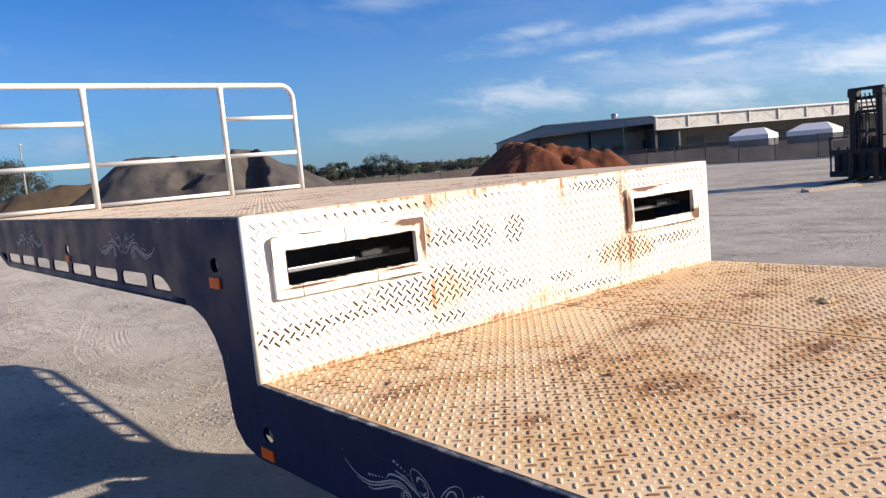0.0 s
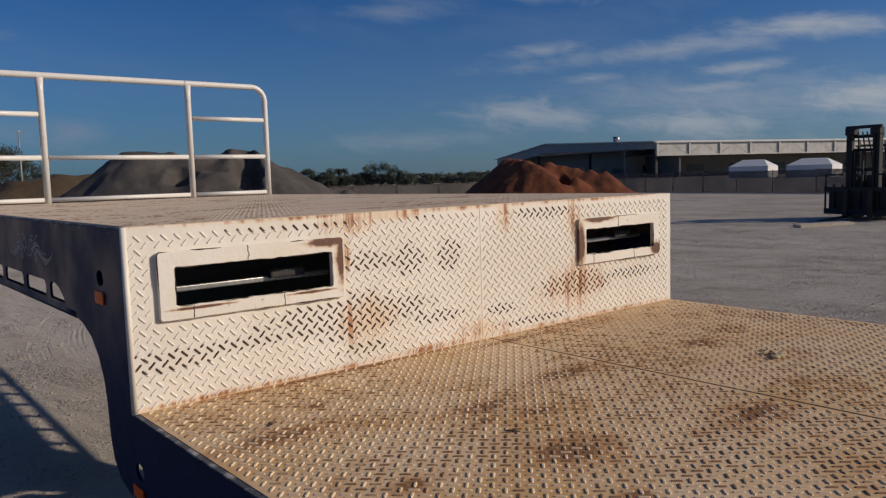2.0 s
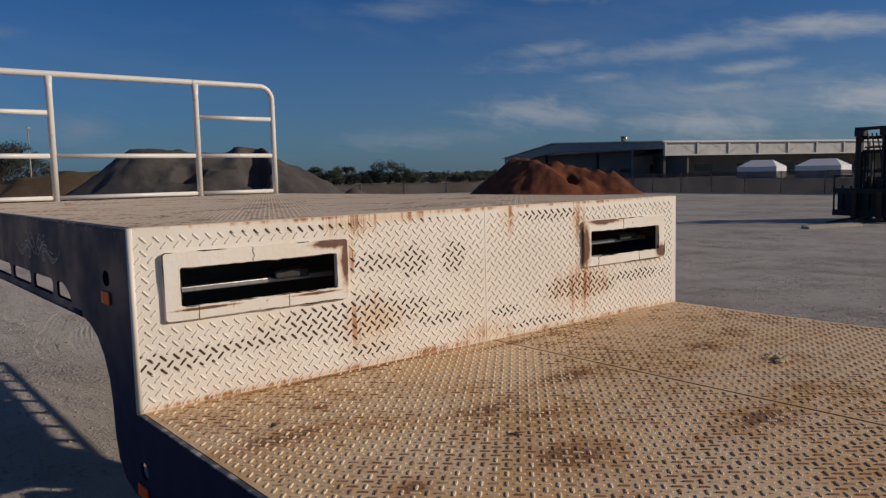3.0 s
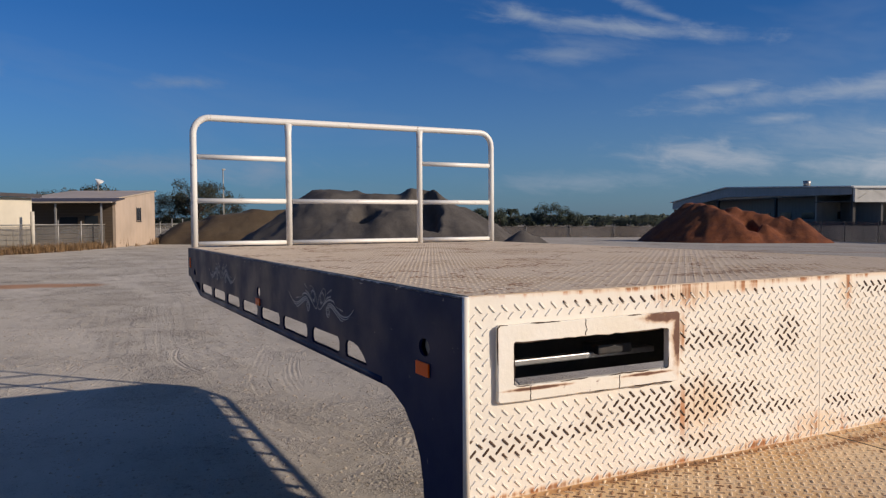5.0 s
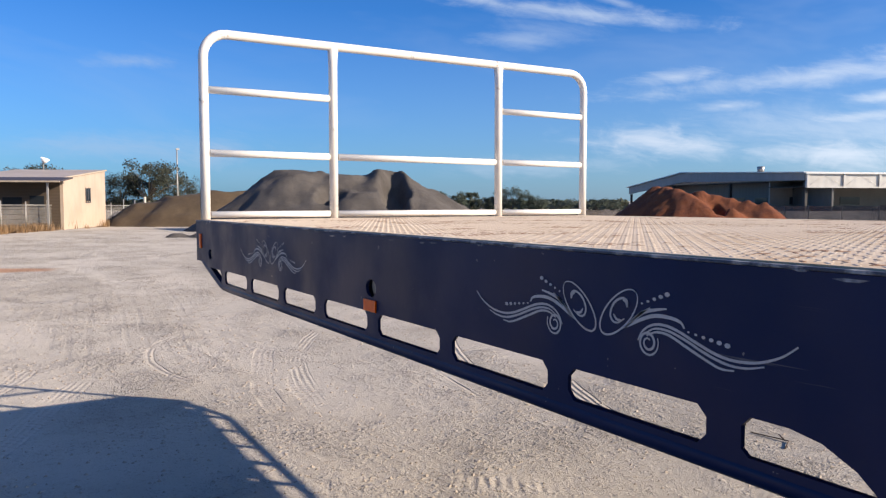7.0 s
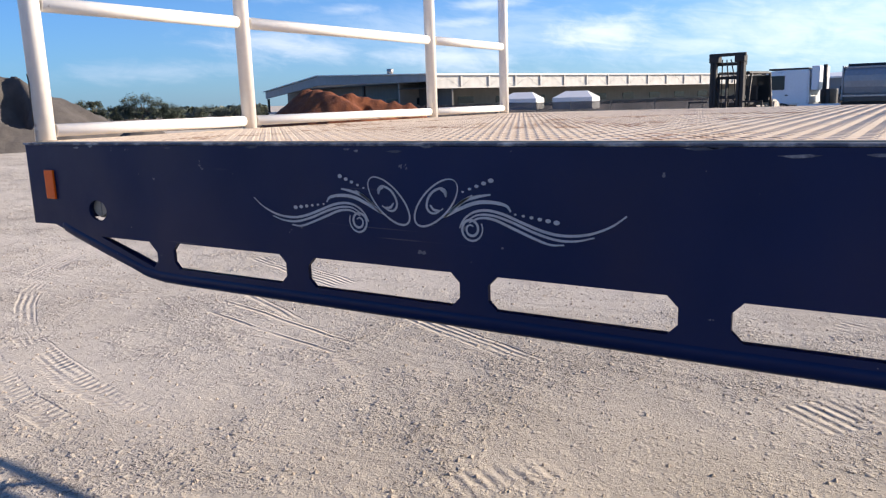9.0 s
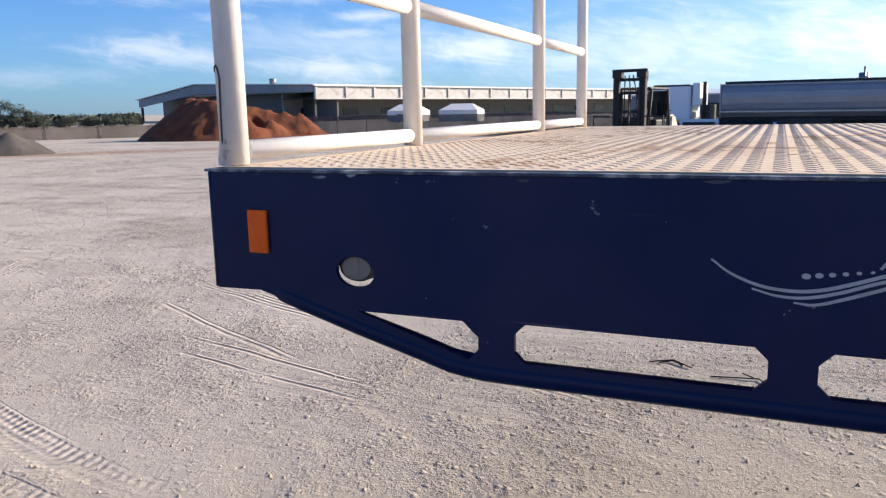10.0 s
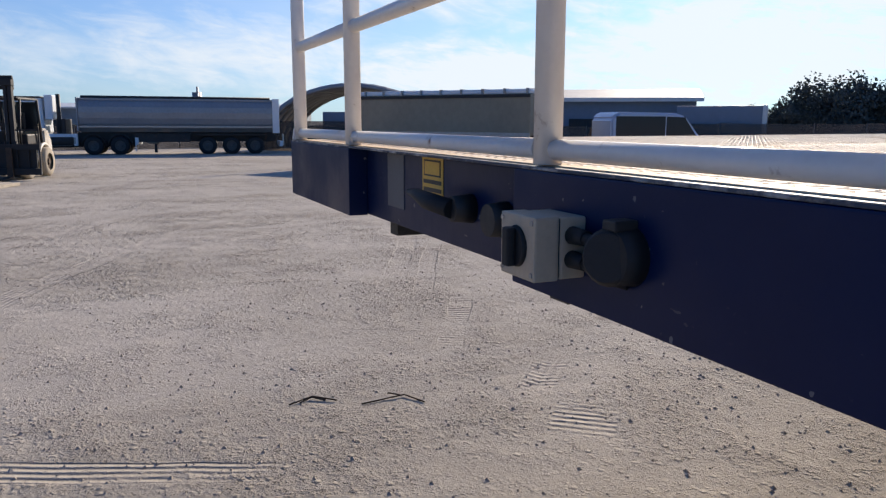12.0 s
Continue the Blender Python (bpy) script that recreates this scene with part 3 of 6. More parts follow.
SHADE = cloth_material("brown_shade_cloth", (0.15, 0.12, 0.095), 0.60)
GREY_CLOTH = cloth_material("grey_shade_cloth", (0.17, 0.155, 0.14), 0.6)
WIRE = material("dull_fence_wire", (0.13, 0.12, 0.11), 0.7, 0.2, 0.2, 3.0)
TENT_WALL = material("marquee_wall_cloth", (0.66, 0.65, 0.63), 0.8, 0, 0.08, 1.0)
TENT = material("white_marquee_cloth", (0.62, 0.62, 0.62), 0.7, 0, 0.05, 1.0)
HOUSE = sheet_material("cream_panel", (0.64, 0.57, 0.45), 0.3)
HOUSE_TAN = sheet_material("tan_panel", (0.50, 0.385, 0.29), 0.3)
# brown boards darkened: the verandah's shade is put into this colour
HOUSE_SHADED = sheet_material("shaded_weatherboard", (0.10, 0.07, 0.045), 0.2, 0.7, 0.0, False)
TAN_ROOF = sheet_material("sandy_sheet_roof", (0.50, 0.40, 0.29), 0.4)
HOUSE_ROOF = material("dark_roof_edge", (0.06, 0.05, 0.05), 0.6, 0, 0.2, 1.0)
WINDOW = glass_material("dark_window_glass")
BLIND = material("pale_blind", (0.40, 0.38, 0.34), 0.8, 0, 0.1, 3.0)
POSTS = material("galvanised_post", (0.36, 0.34, 0.31), 0.55, 0.4, 0.2, 3.0)
FENCE_POST = material("pale_fence_post", (0.50, 0.45, 0.37), 0.8, 0, 0.15, 3.0, 0.2)
TIMBER = material("weathered_timber", (0.26, 0.20, 0.14), 0.85, 0, 0.25, 6.0, 0.3)
PALE_TIMBER = material("dusty_sawn_timber", (0.42, 0.36, 0.28), 0.85, 0, 0.25, 6.0, 0.3)
GRASS = leaf_material("dry_grass", (0.11, 0.062, 0.028), (0.30, 0.18, 0.08))
LEAF = leaf_material("gum_leaves", (0.010, 0.014, 0.006), (0.038, 0.040, 0.020))
BARK = material("gum_bark", (0.16, 0.12, 0.09), 0.9, 0, 0.3, 2.0, 0.4, 12)
FORK_WHITE = material("dusty_white_paint", (0.60, 0.56, 0.48), 0.5, 0, 0.12, 2.0, dirt=(0.30, 0.24, 0.17), dirt_amount=0.35, dirt_scale=2.5)
TANK = material("dull_aluminium", (0.27, 0.28, 0.295), 0.42, 0.3, 0.12, 0.8, 0.05, 3)
TUB = material("grey_brown_tub_paint", (0.27, 0.225, 0.155), 0.55, 0.1, 0.15, 0.6, 0.1, 4)
CABWHITE = material("white_cab_paint", (0.70, 0.72, 0.74), 0.3, 0, 0.05, 1.0)
VANPAINT = material("pale_blue_car_paint", (0.42, 0.48, 0.60), 0.2, 0.2, 0.04, 1.0)
CORRUGATED = sheet_material("corrugated_zinc", (0.27, 0.28, 0.30), 0.35, 0.6, 0.0)
BLUEROOF = material("blue_grey_wall", (0.16, 0.20, 0.26), 0.5, 0, 0.1, 0.3)
# leaves paled: haze and backlight are put into the colour
HAZE_LEAF = leaf_material("hazy_leaves", (0.045, 0.050, 0.044), (0.10, 0.105, 0.085))
FARGREEN = leaf_material("far_leaves", (0.020, 0.030, 0.016), (0.055, 0.065, 0.035))
RUSTIRON = material("rusted_iron", (0.07, 0.045, 0.03), 0.85, 0.2, 0.3, 10.0)


# ---- building helpers ----
def box(bm, x0, x1, y0, y1, z0, z1, bevel=0.0):
    vs = [bm.verts.new((x, y, z)) for x in (x0, x1) for y in (y0, y1) for z in (z0, z1)]
    fs = [bm.faces.new([vs[i] for i in f]) for f in ((0, 1, 3, 2), (4, 6, 7, 5), (0, 4, 5, 1), (2, 3, 7, 6), (0, 2, 6, 4), (1, 5, 7, 3))]
    if bevel:
        bmesh.ops.bevel(bm, geom=list({e for f in fs for e in f.edges}), offset=bevel, segments=2, affect="EDGES", profile=0.6)
    return bm


def rod(bm, a, b, r, r2=None, n=10, caps=True):
    a, b = Vector(a), Vector(b)
    r2 = r if r2 is None else r2
    d = (b - a).normalized()
    u = d.cross(Vector((0, 0, 1)) if abs(d.z) < 0.95 else Vector((1, 0, 0))).normalized()
    w = d.cross(u)
    rings = [[bm.verts.new(p + (u * math.cos(k * 2 * math.pi / n) + w * math.sin(k * 2 * math.pi / n)) * q) for k in range(n)] for p, q in ((a, r), (b, r2))]
    for k in range(n):
        f = bm.faces.new((rings[0][k], rings[0][(k + 1) % n], rings[1][(k + 1) % n], rings[1][k]))
        f.smooth = True
    if caps:
        bm.faces.new(rings[0][::-1])
        bm.faces.new(rings[1])
    return bm


def tube(bm, points, r, n=10):
    """A round bar along points."""
    pts = [Vector(p) for p in points]
    rings, u = [], None
    for i, p in enumerate(pts):
        d = (pts[min(i + 1, len(pts) - 1)] - pts[max(i - 1, 0)]).normalized()
        u = d.orthogonal().normalized() if u is None else (u - d * u.dot(d)).normalized()
        w = d.cross(u)
        rr = r[i] if isinstance(r, (list, tuple)) else r
        rings.append([bm.verts.new(p + (u * math.cos(k * 2 * math.pi / n) + w * math.sin(k * 2 * math.pi / n)) * rr) for k in range(n)])
    for a, b in zip(rings, rings[1:]):
        for k in range(n):
            bm.faces.new((a[k], a[(k + 1) % n], b[(k + 1) % n], b[k])).smooth = True
    bm.faces.new(rings[0][::-1])
    bm.faces.new(rings[-1])
    return bm


def plate(bm, outer, holes, lift, thick):
    """A flat plate with holes. lift maps (u, v, depth) to a place."""
    edges = []
    for loop in [outer, *holes]:
        vs = [bm.verts.new(lift(u, v, 0.0)) for u, v in loop]
        edges += [bm.edges.new((vs[i], vs[(i + 1) % len(vs)])) for i in range(len(vs))]
    made = bmesh.ops.triangle_fill(bm, use_beauty=True, use_dissolve=False, edges=edges)
    faces = [g for g in made["geom"] if isinstance(g, bmesh.types.BMFace)]
    ext = bmesh.ops.extrude_face_region(bm, geom=faces)
    shift = Vector(lift(0, 0, thick)) - Vector(lift(0, 0, 0))
    bmesh.ops.translate(bm, vec=shift, verts=[g for g in ext["geom"] if isinstance(g, bmesh.types.BMVert)])
    bmesh.ops.recalc_face_normals(bm, faces=bm.faces)
    return bm


def prism(bm, profile, lift, depth):
    return plate(bm, profile, [], lift, depth)


def finish(name, bm, mat, parent=None, label=""):
    me = bpy.data.meshes.new(name)
    bm.normal_update()
    bm.to_mesh(me)
    bm.free()
    me.materials.append(mat)
    ob = new(name, me)
    if parent:
        ob.parent = parent
    if label:
        ob["label"] = label
    return ob


def part(name, bm, mat, parent, label=""):
    return finish(name, bm, mat, parent, label)


def raw(name, verts, faces, mat, parent=None, smooth=False):
    me = bpy.data.meshes.new(name)
    me.from_pydata(verts, [], faces)
    me.materials.append(mat)
    if smooth:
        me.polygons.foreach_set("use_smooth", [True] * len(me.polygons))
    ob = new(name, me)
    if parent:
        ob.parent = parent
    return ob


def thing(name, label, category, m=None, group="", kind=""):
    ob = new(name)
    ob.empty_display_size = 0.2
    if m is not None:
        ob.matrix_world = m
    return tagged(ob, label, category, group, kind)


def B():
    return bmesh.new()


def rounded(y0, y1, z0, z1, c):
    return [(y0 + c, z0), (y1 - c, z0), (y1, z0 + c), (y1, z1 - c), (y1 - c, z1), (y0 + c, z1), (y0, z1 - c), (y0, z0 + c)]


def oval(cy, cz, ry, rz, n=16):
    return [(cy + ry * math.cos(k * 2 * math.pi / n), cz + rz * math.sin(k * 2 * math.pi / n)) for k in range(n)]


def ground_z(x, y):
    """The yard is crowned: level round the trailer, falling gently away."""
    r = math.hypot(x + 0.8, y - 1.0)
    return -0.05 - 0.0085 * min(max(r - 8.0, 0.0), 75.0)


def spot(az, r, eye=(-0.8, 1.0)):
    a = radians(az)
    return eye[0] + r * math.sin(a), eye[1] + r * math.cos(a)


E25, E55, E12 = (-0.64, -2.09), (-0.82, -1.17), (-0.29, 4.55)


def at(az, r, turn=0.0, up=0.0, eye=(-0.8, 1.0)):
    x, y = spot(az, r, eye)
    return pose(x, y, ground_z(x, y) + up, 0, 0, turn)


# ---- ground ----
def build_ground():
    radii = [0, 2, 4, 6, 8, 11, 15, 20, 27, 36, 48, 64, 83, 110, 150, 220, 340, 600, 1100, 2400]
    n = 96
    verts, faces = [(-0.8, 1.0, ground_z(-0.8, 1.0))], []
    for r in radii[1:]:
        for k in range(n):
            x, y = -0.8 + r * math.cos(k * 2 * math.pi / n), 1.0 + r * math.sin(k * 2 * math.pi / n)
            verts.append((x, y, ground_z(x, y)))
    for k in range(n):
        faces.append((0, 1 + k, 1 + (k + 1) % n))
        for i in range(len(radii) - 2):
            a, b = 1 + i * n, 1 + (i + 1) * n
            faces.append((a + k, b + k, b + (k + 1) % n, a + (k + 1) % n))
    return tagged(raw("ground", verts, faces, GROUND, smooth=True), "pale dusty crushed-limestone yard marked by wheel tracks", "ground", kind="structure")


build_ground()


# ---- the drop-deck trailer ----
# local axes: x across from the near side, y forward from the step, z up; the deck dips slightly to the front
trailer = thing("drop_deck_trailer", "navy-sided drop-deck semi-trailer with cream checker-plate decks and white headboard", "trailer",
                Matrix.Translation((0, 0.02, 1.44)) @ pose(0, 0, 0, math.degrees(-0.0056)) @ Matrix.Translation((0, 0, -1.44)))
W, TOP, LOW, NOSE, TAIL = 2.5, 1.44, 0.937, 3.975, -8.6
SLOTS = [(3.449, 3.122), (3.066, 2.737), (2.684, 2.383), (2.312, 2.002), (1.936, 1.616), (1.562, 1.226), (1.169, 0.866)]


def side_panel(x, inward):
    bm = B()
    outer = [(NOSE - 0.013, 1.432), (0.0, 1.432), (0.0, LOW - 0.006), (TAIL, LOW - 0.006), (TAIL, 0.70), (-0.08, 0.70), (-0.02, 0.695), (0.06, 0.697), (0.137, 0.716), (0.19, 0.76), (0.212, 0.82),
             (0.222, 0.92), (0.24, 0.99), (0.28, 1.05), (0.34, 1.10), (0.42, 1.13), (0.52, 1.148), (0.62, 1.152), (3.51, 1.152), (3.60, 1.168), (3.878, 1.2435), (NOSE - 0.013, 1.242)]
    holes = [rounded(b, a, 1.170, 1.227, 0.016) for a, b in SLOTS]
    holes.append([(0.807, 1.182), (0.807, 1.214), (0.793, 1.228), (0.735, 1.228), (0.69, 1.220), (0.645, 1.198), (0.615, 1.172), (0.795, 1.172)])
    holes.append([(3.70, 1.224), (3.527, 1.224), (3.503, 1.202), (3.503, 1.184), (3.518, 1.167)])
    holes.append(oval(3.701, 1.284, 0.033, 0.0235, 24))
    for cy, cz in ((1.978, 1.291), (0.211, 1.288), (-0.03, 0.785)):
        holes.append(oval(cy, cz, 0.032, 0.024))
    plate(bm, outer, holes, lambda u, v, d: (x + d * inward, u, v), 0.008)
    return part("side_panel", bm, NAVY, trailer)


def pipe_rail(x):
    pts = [(x, 0.50, 1.150)] + [(x, 0.62 + i * 0.2, 1.150) for i in range(15)] + [(x, 3.50, 1.151), (x, 3.55, 1.157), (x, 3.60, 1.172), (x, 3.70, 1.199), (x, 3.80, 1.228), (x, 3.84, 1.241), (x, 3.865, 1.251)]
    return part("pipe_rail", tube(B(), pts, [0.019] * (len(pts) - 1) + [0.011], 12), NAVY, trailer)


for x, inward in ((0.0, 1), (W, -1)):
    side_panel(x, inward)
    pipe_rail(x + 0.016 * inward)
    # scuffed top edge of the side rail
    part("edge_strip", box(B(), *sorted((x, x + 0.014 * inward)), 0.0, NOSE, 1.4325, 1.4375, 0.002), NAVY_WORN, trailer, "scuffed navy top edge")
    part("lower_edge_strip", box(B(), *sorted((x, x + 0.014 * inward)), TAIL, -0.008, LOW - 0.0055, LOW - 0.001, 0.002), NAVY_WORN, trailer)
    out = -inward
    for y0, y1, z0, z1 in ((3.855, 3.891, 1.305, 1.374), (1.942, 2.015, 1.228, 1.260), (0.178, 0.254, 1.213, 1.249), (-0.058, 0.018, 0.708, 0.742)):
        part("side_marker", box(B(), *sorted((x + out * 0.0005, x + out * 0.006)), y0, y1, z0, z1, 0.002), AMBER, trailer, "amber plastic side marker light")
    for cy, cz in ((3.701, 1.284), (1.978, 1.291), (0.211, 1.288), (-0.03, 0.785)):
        bm = rod(B(), (x + 0.012 * inward, cy - 0.004, cz + 0.004), (x + 0.05 * inward, cy - 0.004, cz + 0.004), 0.021, 0.024, 16)
        if cy > 3:
            bm.free()
            bm = B()
            rod(bm, (0, 0, 0), (0.04 * inward, 0, 0), 0.0215, 0.0225, 20)
            bmesh.ops.bevel(bm, geom=[e for e in bm.edges if abs(e.verts[0].co.x) + abs(e.verts[1].co.x) < 1e-5], offset=0.004, segments=2, affect="EDGES")
            bmesh.ops.transform(bm, matrix=Matrix.Translation((x + 0.010 * inward, cy + 0.004, cz + 0.004)) @ Matrix.Diagonal((1, 1.45, 1, 1)), verts=bm.verts)
            box(bm, *sorted((x + 0.009 * inward, x + 0.013 * inward)), cy - 0.001, cy + 0.002, cz - 0.012, cz + 0.02)
        part("side_lamp", bm, LENS, trailer, "dusty clear lamp behind an oval hole")
        if cy < 3:
            # dark sheet added behind the lamp so the hole stays dark, without bright ground
            part("lamp_hole_backing", box(B(), *sorted((x + 0.051 * inward, x + 0.058 * inward)), cy - 0.16, cy + 0.16, cz - 0.04, cz + 0.06), DARK, trailer)

# decks, each of two plates with a joint between them
for x0, x1 in ((0.015, 1.238), (1.242, W - 0.015)):
    part("upper_deck_plate", box(B(), x0, x1, 0.0, NOSE - 0.03, 1.430, TOP), DECK_UP, trailer, "dusty cream checker plate")
for x0, x1 in ((0.015, 1.3040), (1.3145, W - 0.015)):
    part("lower_deck_plate", box(B(), x0, x1, TAIL + 0.02, -0.008, LOW - 0.010, LOW), DECK, trailer, "dusty rust-stained checker plate")

# the step between the decks, with two framed openings
OPEN = [(0.128, 0.632, 1.212, 1.325), (1.868, 2.350, 1.200, 1.312)]
RING = [(0.084, 0.672, 1.176, 1.366), (1.823, 2.390, 1.163, 1.355)]
bm = B()
plate(bm, [(0.0, LOW - 0.004), (W, LOW - 0.004), (W, TOP - 0.002), (0.0, TOP - 0.002)], [[(a, c), (b, c), (b, d), (a, d)] for a, b, c, d in OPEN], lambda u, v, d: (u, -0.007 + d, v), 0.0065)
part("step_plate", bm, STEP, trailer, "cream checker plate streaked with rust")
part("step_corner", rod(B(), (0.0055, -0.0035, LOW), (0.0055, -0.0035, TOP - 0.001), 0.0085, None, 14), STEP, trailer, "rounded cream corner of the step plate")
part("step_joint", box(B(), 1.2770, 1.2815, -0.0082, -0.0065, LOW, TOP - 0.01), STEP, trailer, "ground-back weld down the step plate")
part("deck_joint", box(B(), 1.3042, 1.3143, TAIL + 0.03, -0.01, LOW - 0.0085, LOW - 0.0010), STICK_DARK, trailer, "dark rusted joint between the deck plates")
for (a, b, c, d), (p, q, r, s) in zip(OPEN, RING):
    rnd = random.Random(int(p * 100))

    def ragged(u0, u1, v0, v1, c, amp):
        """A rectangle with clipped corners and a hand-cut, wavering edge."""
        corners = rounded(u0, u1, v0, v1, c)
        out = []
        for (xa, za), (xb, zb) in zip(corners, corners[1:] + corners[:1]):
            n = max(int(math.hypot(xb - xa, zb - za) / 0.022), 1)
            for k in range(n):
                f = k / n
                out.append((xa + (xb - xa) * f + rnd.gauss(0, amp), za + (zb - za) * f + rnd.gauss(0, amp)))
        return out

    bm = B()
    rim, mouth = ragged(p, q, r, s, 0.006, 0.0005), ragged(a + 0.003, b - 0.003, c + 0.002, d - 0.003, 0.004, 0.0008)
    plate(bm, rim, [mouth], lambda u, v, dd: (u, -0.021 + dd, v), 0.013)
    bmesh.ops.bevel(bm, geom=[e for e in bm.edges if len(e.link_faces) == 2 and e.calc_face_angle(0) > 1.2 and abs(e.verts[0].co.y - e.verts[1].co.y) < 1e-5], offset=0.002, segments=1, affect="EDGES")
    frame_ob = part("opening_frame", bm, FRAME, trailer, "chipped cream steel frame round an opening, rusted at one end")
    burnt = B()
    for loop, share in ((mouth, 0.75), (rim, 0.4)):
        k = 0
        while k < len(loop) - 2:
            n = rnd.randint(2, 6)
            run = loop[k:k + n + 1]
            if rnd.random() < share and len(run) > 1:
                tube(burnt, [(u, -0.0205, v) for u, v in run], [0.0006] + [rnd.uniform(0.0012, 0.0026) for _ in run[2:]] + [0.0006], 5)
            k += n
    part("rusted_edge", burnt, RUSTIRON, frame_ob, "dark rust along the cut edges")["kind"] = "stuff"
    for u, v0, v1 in ((a + 0.22, d, s), (a + 0.33, r, c), (a + 0.05, r, c)):
        part("weld_seam", tube(B(), [(u + rnd.gauss(0, 0.0015), -0.0212, v0 + (v1 - v0) * k / 6) for k in range(7)], 0.0012, 5), RUSTIRON, frame_ob)
    # stay bar and bracket behind the opening
    part("stay_bar", box(B(), a - 0.08, b + 0.05, 0.09, 0.12, 1.238, 1.254, 0.003), STEEL, trailer, "bare steel bar behind the opening")
    part("stay_bracket", box(B(), b - 0.17, b - 0.05, 0.07, 0.14, 1.248, 1.276, 0.006), DARK, trailer)

# dark sheet added to hide lit ground and keep the openings black inside
part("opening_backing", box(B(), 0.012, W - 0.012, 0.30, 0.31, 1.155, 1.428), DARK, trailer)


def tread(name, u0, u1, v0, v1, pitch, length, width, height, lift, mat, keep, slant):
    """Raised bars of checker plate, each next one turned by a quarter."""
    verts, faces = [], []
    half = pitch * math.sqrt(0.5)
    nu, nv = int((u1 - u0) / half), int((v1 - v0) / half)
    for i in range(nu):
        for j in range(i % 2, nv, 2):
            cu, cv = u0 + (i + 0.5) * half, v0 + (j + 0.5) * half
            if not keep(cu, cv):
                continue
            a = slant + (0.5 * math.pi if i % 2 else 0.0)
            c, s = math.cos(a), math.sin(a)
            k = len(verts)
            for du, dv, h in ((-0.5, 0, 0), (-0.4, -0.5, 0), (0.4, -0.5, 0), (0.5, 0, 0), (0.4, 0.5, 0), (-0.4, 0.5, 0), (-0.42, 0, 1), (-0.36, -0.24, 1), (0.36, -0.24, 1), (0.42, 0, 1), (0.36, 0.24, 1), (-0.36, 0.24, 1)):
                p, q = du * length, dv * width
                verts.append(lift(cu + p * c - q * s, cv + p * s + q * c, h * height))
            faces += [(k + n, k + (n + 1) % 6, k + 6 + (n + 1) % 6, k + 6 + n) for n in range(6)]
            faces.append((k + 6, k + 7, k + 8, k + 9, k + 10, k + 11))
    ob = raw(name, verts, faces, mat, trailer)
    ob["kind"] = "stuff"
    return ob


def clear_of_rings(u, v):
    return all(not (p - 0.012 < u < q + 0.012 and r - 0.012 < v < s + 0.012) for p, q, r, s in RING) and abs(u - 1.279) > 0.012


tread("step_tread", 0.012, W - 0.012, LOW + 0.004, TOP - 0.012, 0.0258, 0.0264, 0.0066, 0.0030, lambda u, v, h: (u, -0.007 - h, v), STEP_BAR, clear_of_rings, 0.25 * math.pi)
tread("lower_tread", 0.03, W - 0.03, -2.7, -0.012, 0.0258, 0.0262, 0.0070, 0.0024, lambda u, v, h: (u, v, LOW + h), DECK_BAR, lambda u, v: abs(u - 1.309) > 0.018, 0.25 * math.pi)
tread("upper_tread", 0.03, W - 0.03, 0.01, NOSE - 0.05, 0.0258, 0.0262, 0.0078, 0.0009, lambda u, v, h: (u, v, TOP + h), UPPER_BAR, lambda u, v: abs(u - 1.24) > 0.015, 0.25 * math.pi)

# front of the gooseneck: a beam, with thicker plates at both ends
part("front_beam", box(B(), 0.009, W - 0.009, 3.88, 3.92, 1.245, 1.4285, 0.004), NAVY, trailer)
for x0, x1 in ((0.013, 0.775), (1.74, W - 0.013)):
    part("front_end_plate", box(B(), x0, x1, 3.9205, NOSE, 1.243, 1.4325, 0.003), NAVY, trailer)
for x in (0.0135, W - 0.0135):
    part("rounded_corner", rod(B(), (x, NOSE - 0.0135, 1.243), (x, NOSE - 0.0135, 1.4365), 0.0135, None, 24), NAVY, trailer)
# chips knocked through the paint along the top edge
rnd = random.Random(31)
chips = B()
for k in range(26):
    y = rnd.uniform(0.2, NOSE - 0.05)
    z, ln = 1.4325 - rnd.random() ** 2 * 0.012, rnd.uniform(0.004, 0.03)
    vs = [chips.verts.new((-0.0006, y + ln * du, z + dv * rnd.uniform(0.7, 1.3))) for du, dv in ((-1, 0.001), (-0.5, -0.002), (0.3, -0.0025), (1, 0), (0.4, 0.0015), (-0.4, 0.002))]
    chips.faces.new(vs)
part("paint_chips", chips, NAVY_WORN, trailer)["kind"] = "stuff"
part("front_edge_strip", box(B(), 0.02, W - 0.02, 3.9405, NOSE - 0.002, 1.4330, 1.4375, 0.0015), NAVY_WORN, trailer, "scuffed navy top edge")
part("reflector_strip", box(B(), 0.040, 0.074, NOSE, NOSE + 0.002, 1.346, 1.418), REFLECT, trailer, "white reflective tape")
part("shaded_strip", box(B(), 1.44, 1.56, 3.92, 3.922, 1.29, 1.425), SHADED_TAPE, trailer, "grey reflective tape with shade put into its colour")

# isolator switch box, with its knob, glands, cables and socket
switch = part("isolator_switch", box(B(), 0.560, 0.655, NOSE, NOSE + 0.042, 1.290, 1.378, 0.004), GREYBOX, trailer, "grey plastic isolator switch box with black knob")
part("lid", box(B(), 0.5585, 0.6565, NOSE + 0.044, NOSE + 0.084, 1.2885, 1.3795, 0.004), GREYBOX, switch)
part("lid_gasket", box(B(), 0.562, 0.653, NOSE + 0.0415, NOSE + 0.0445, 1.292, 1.376), BLACK, switch)
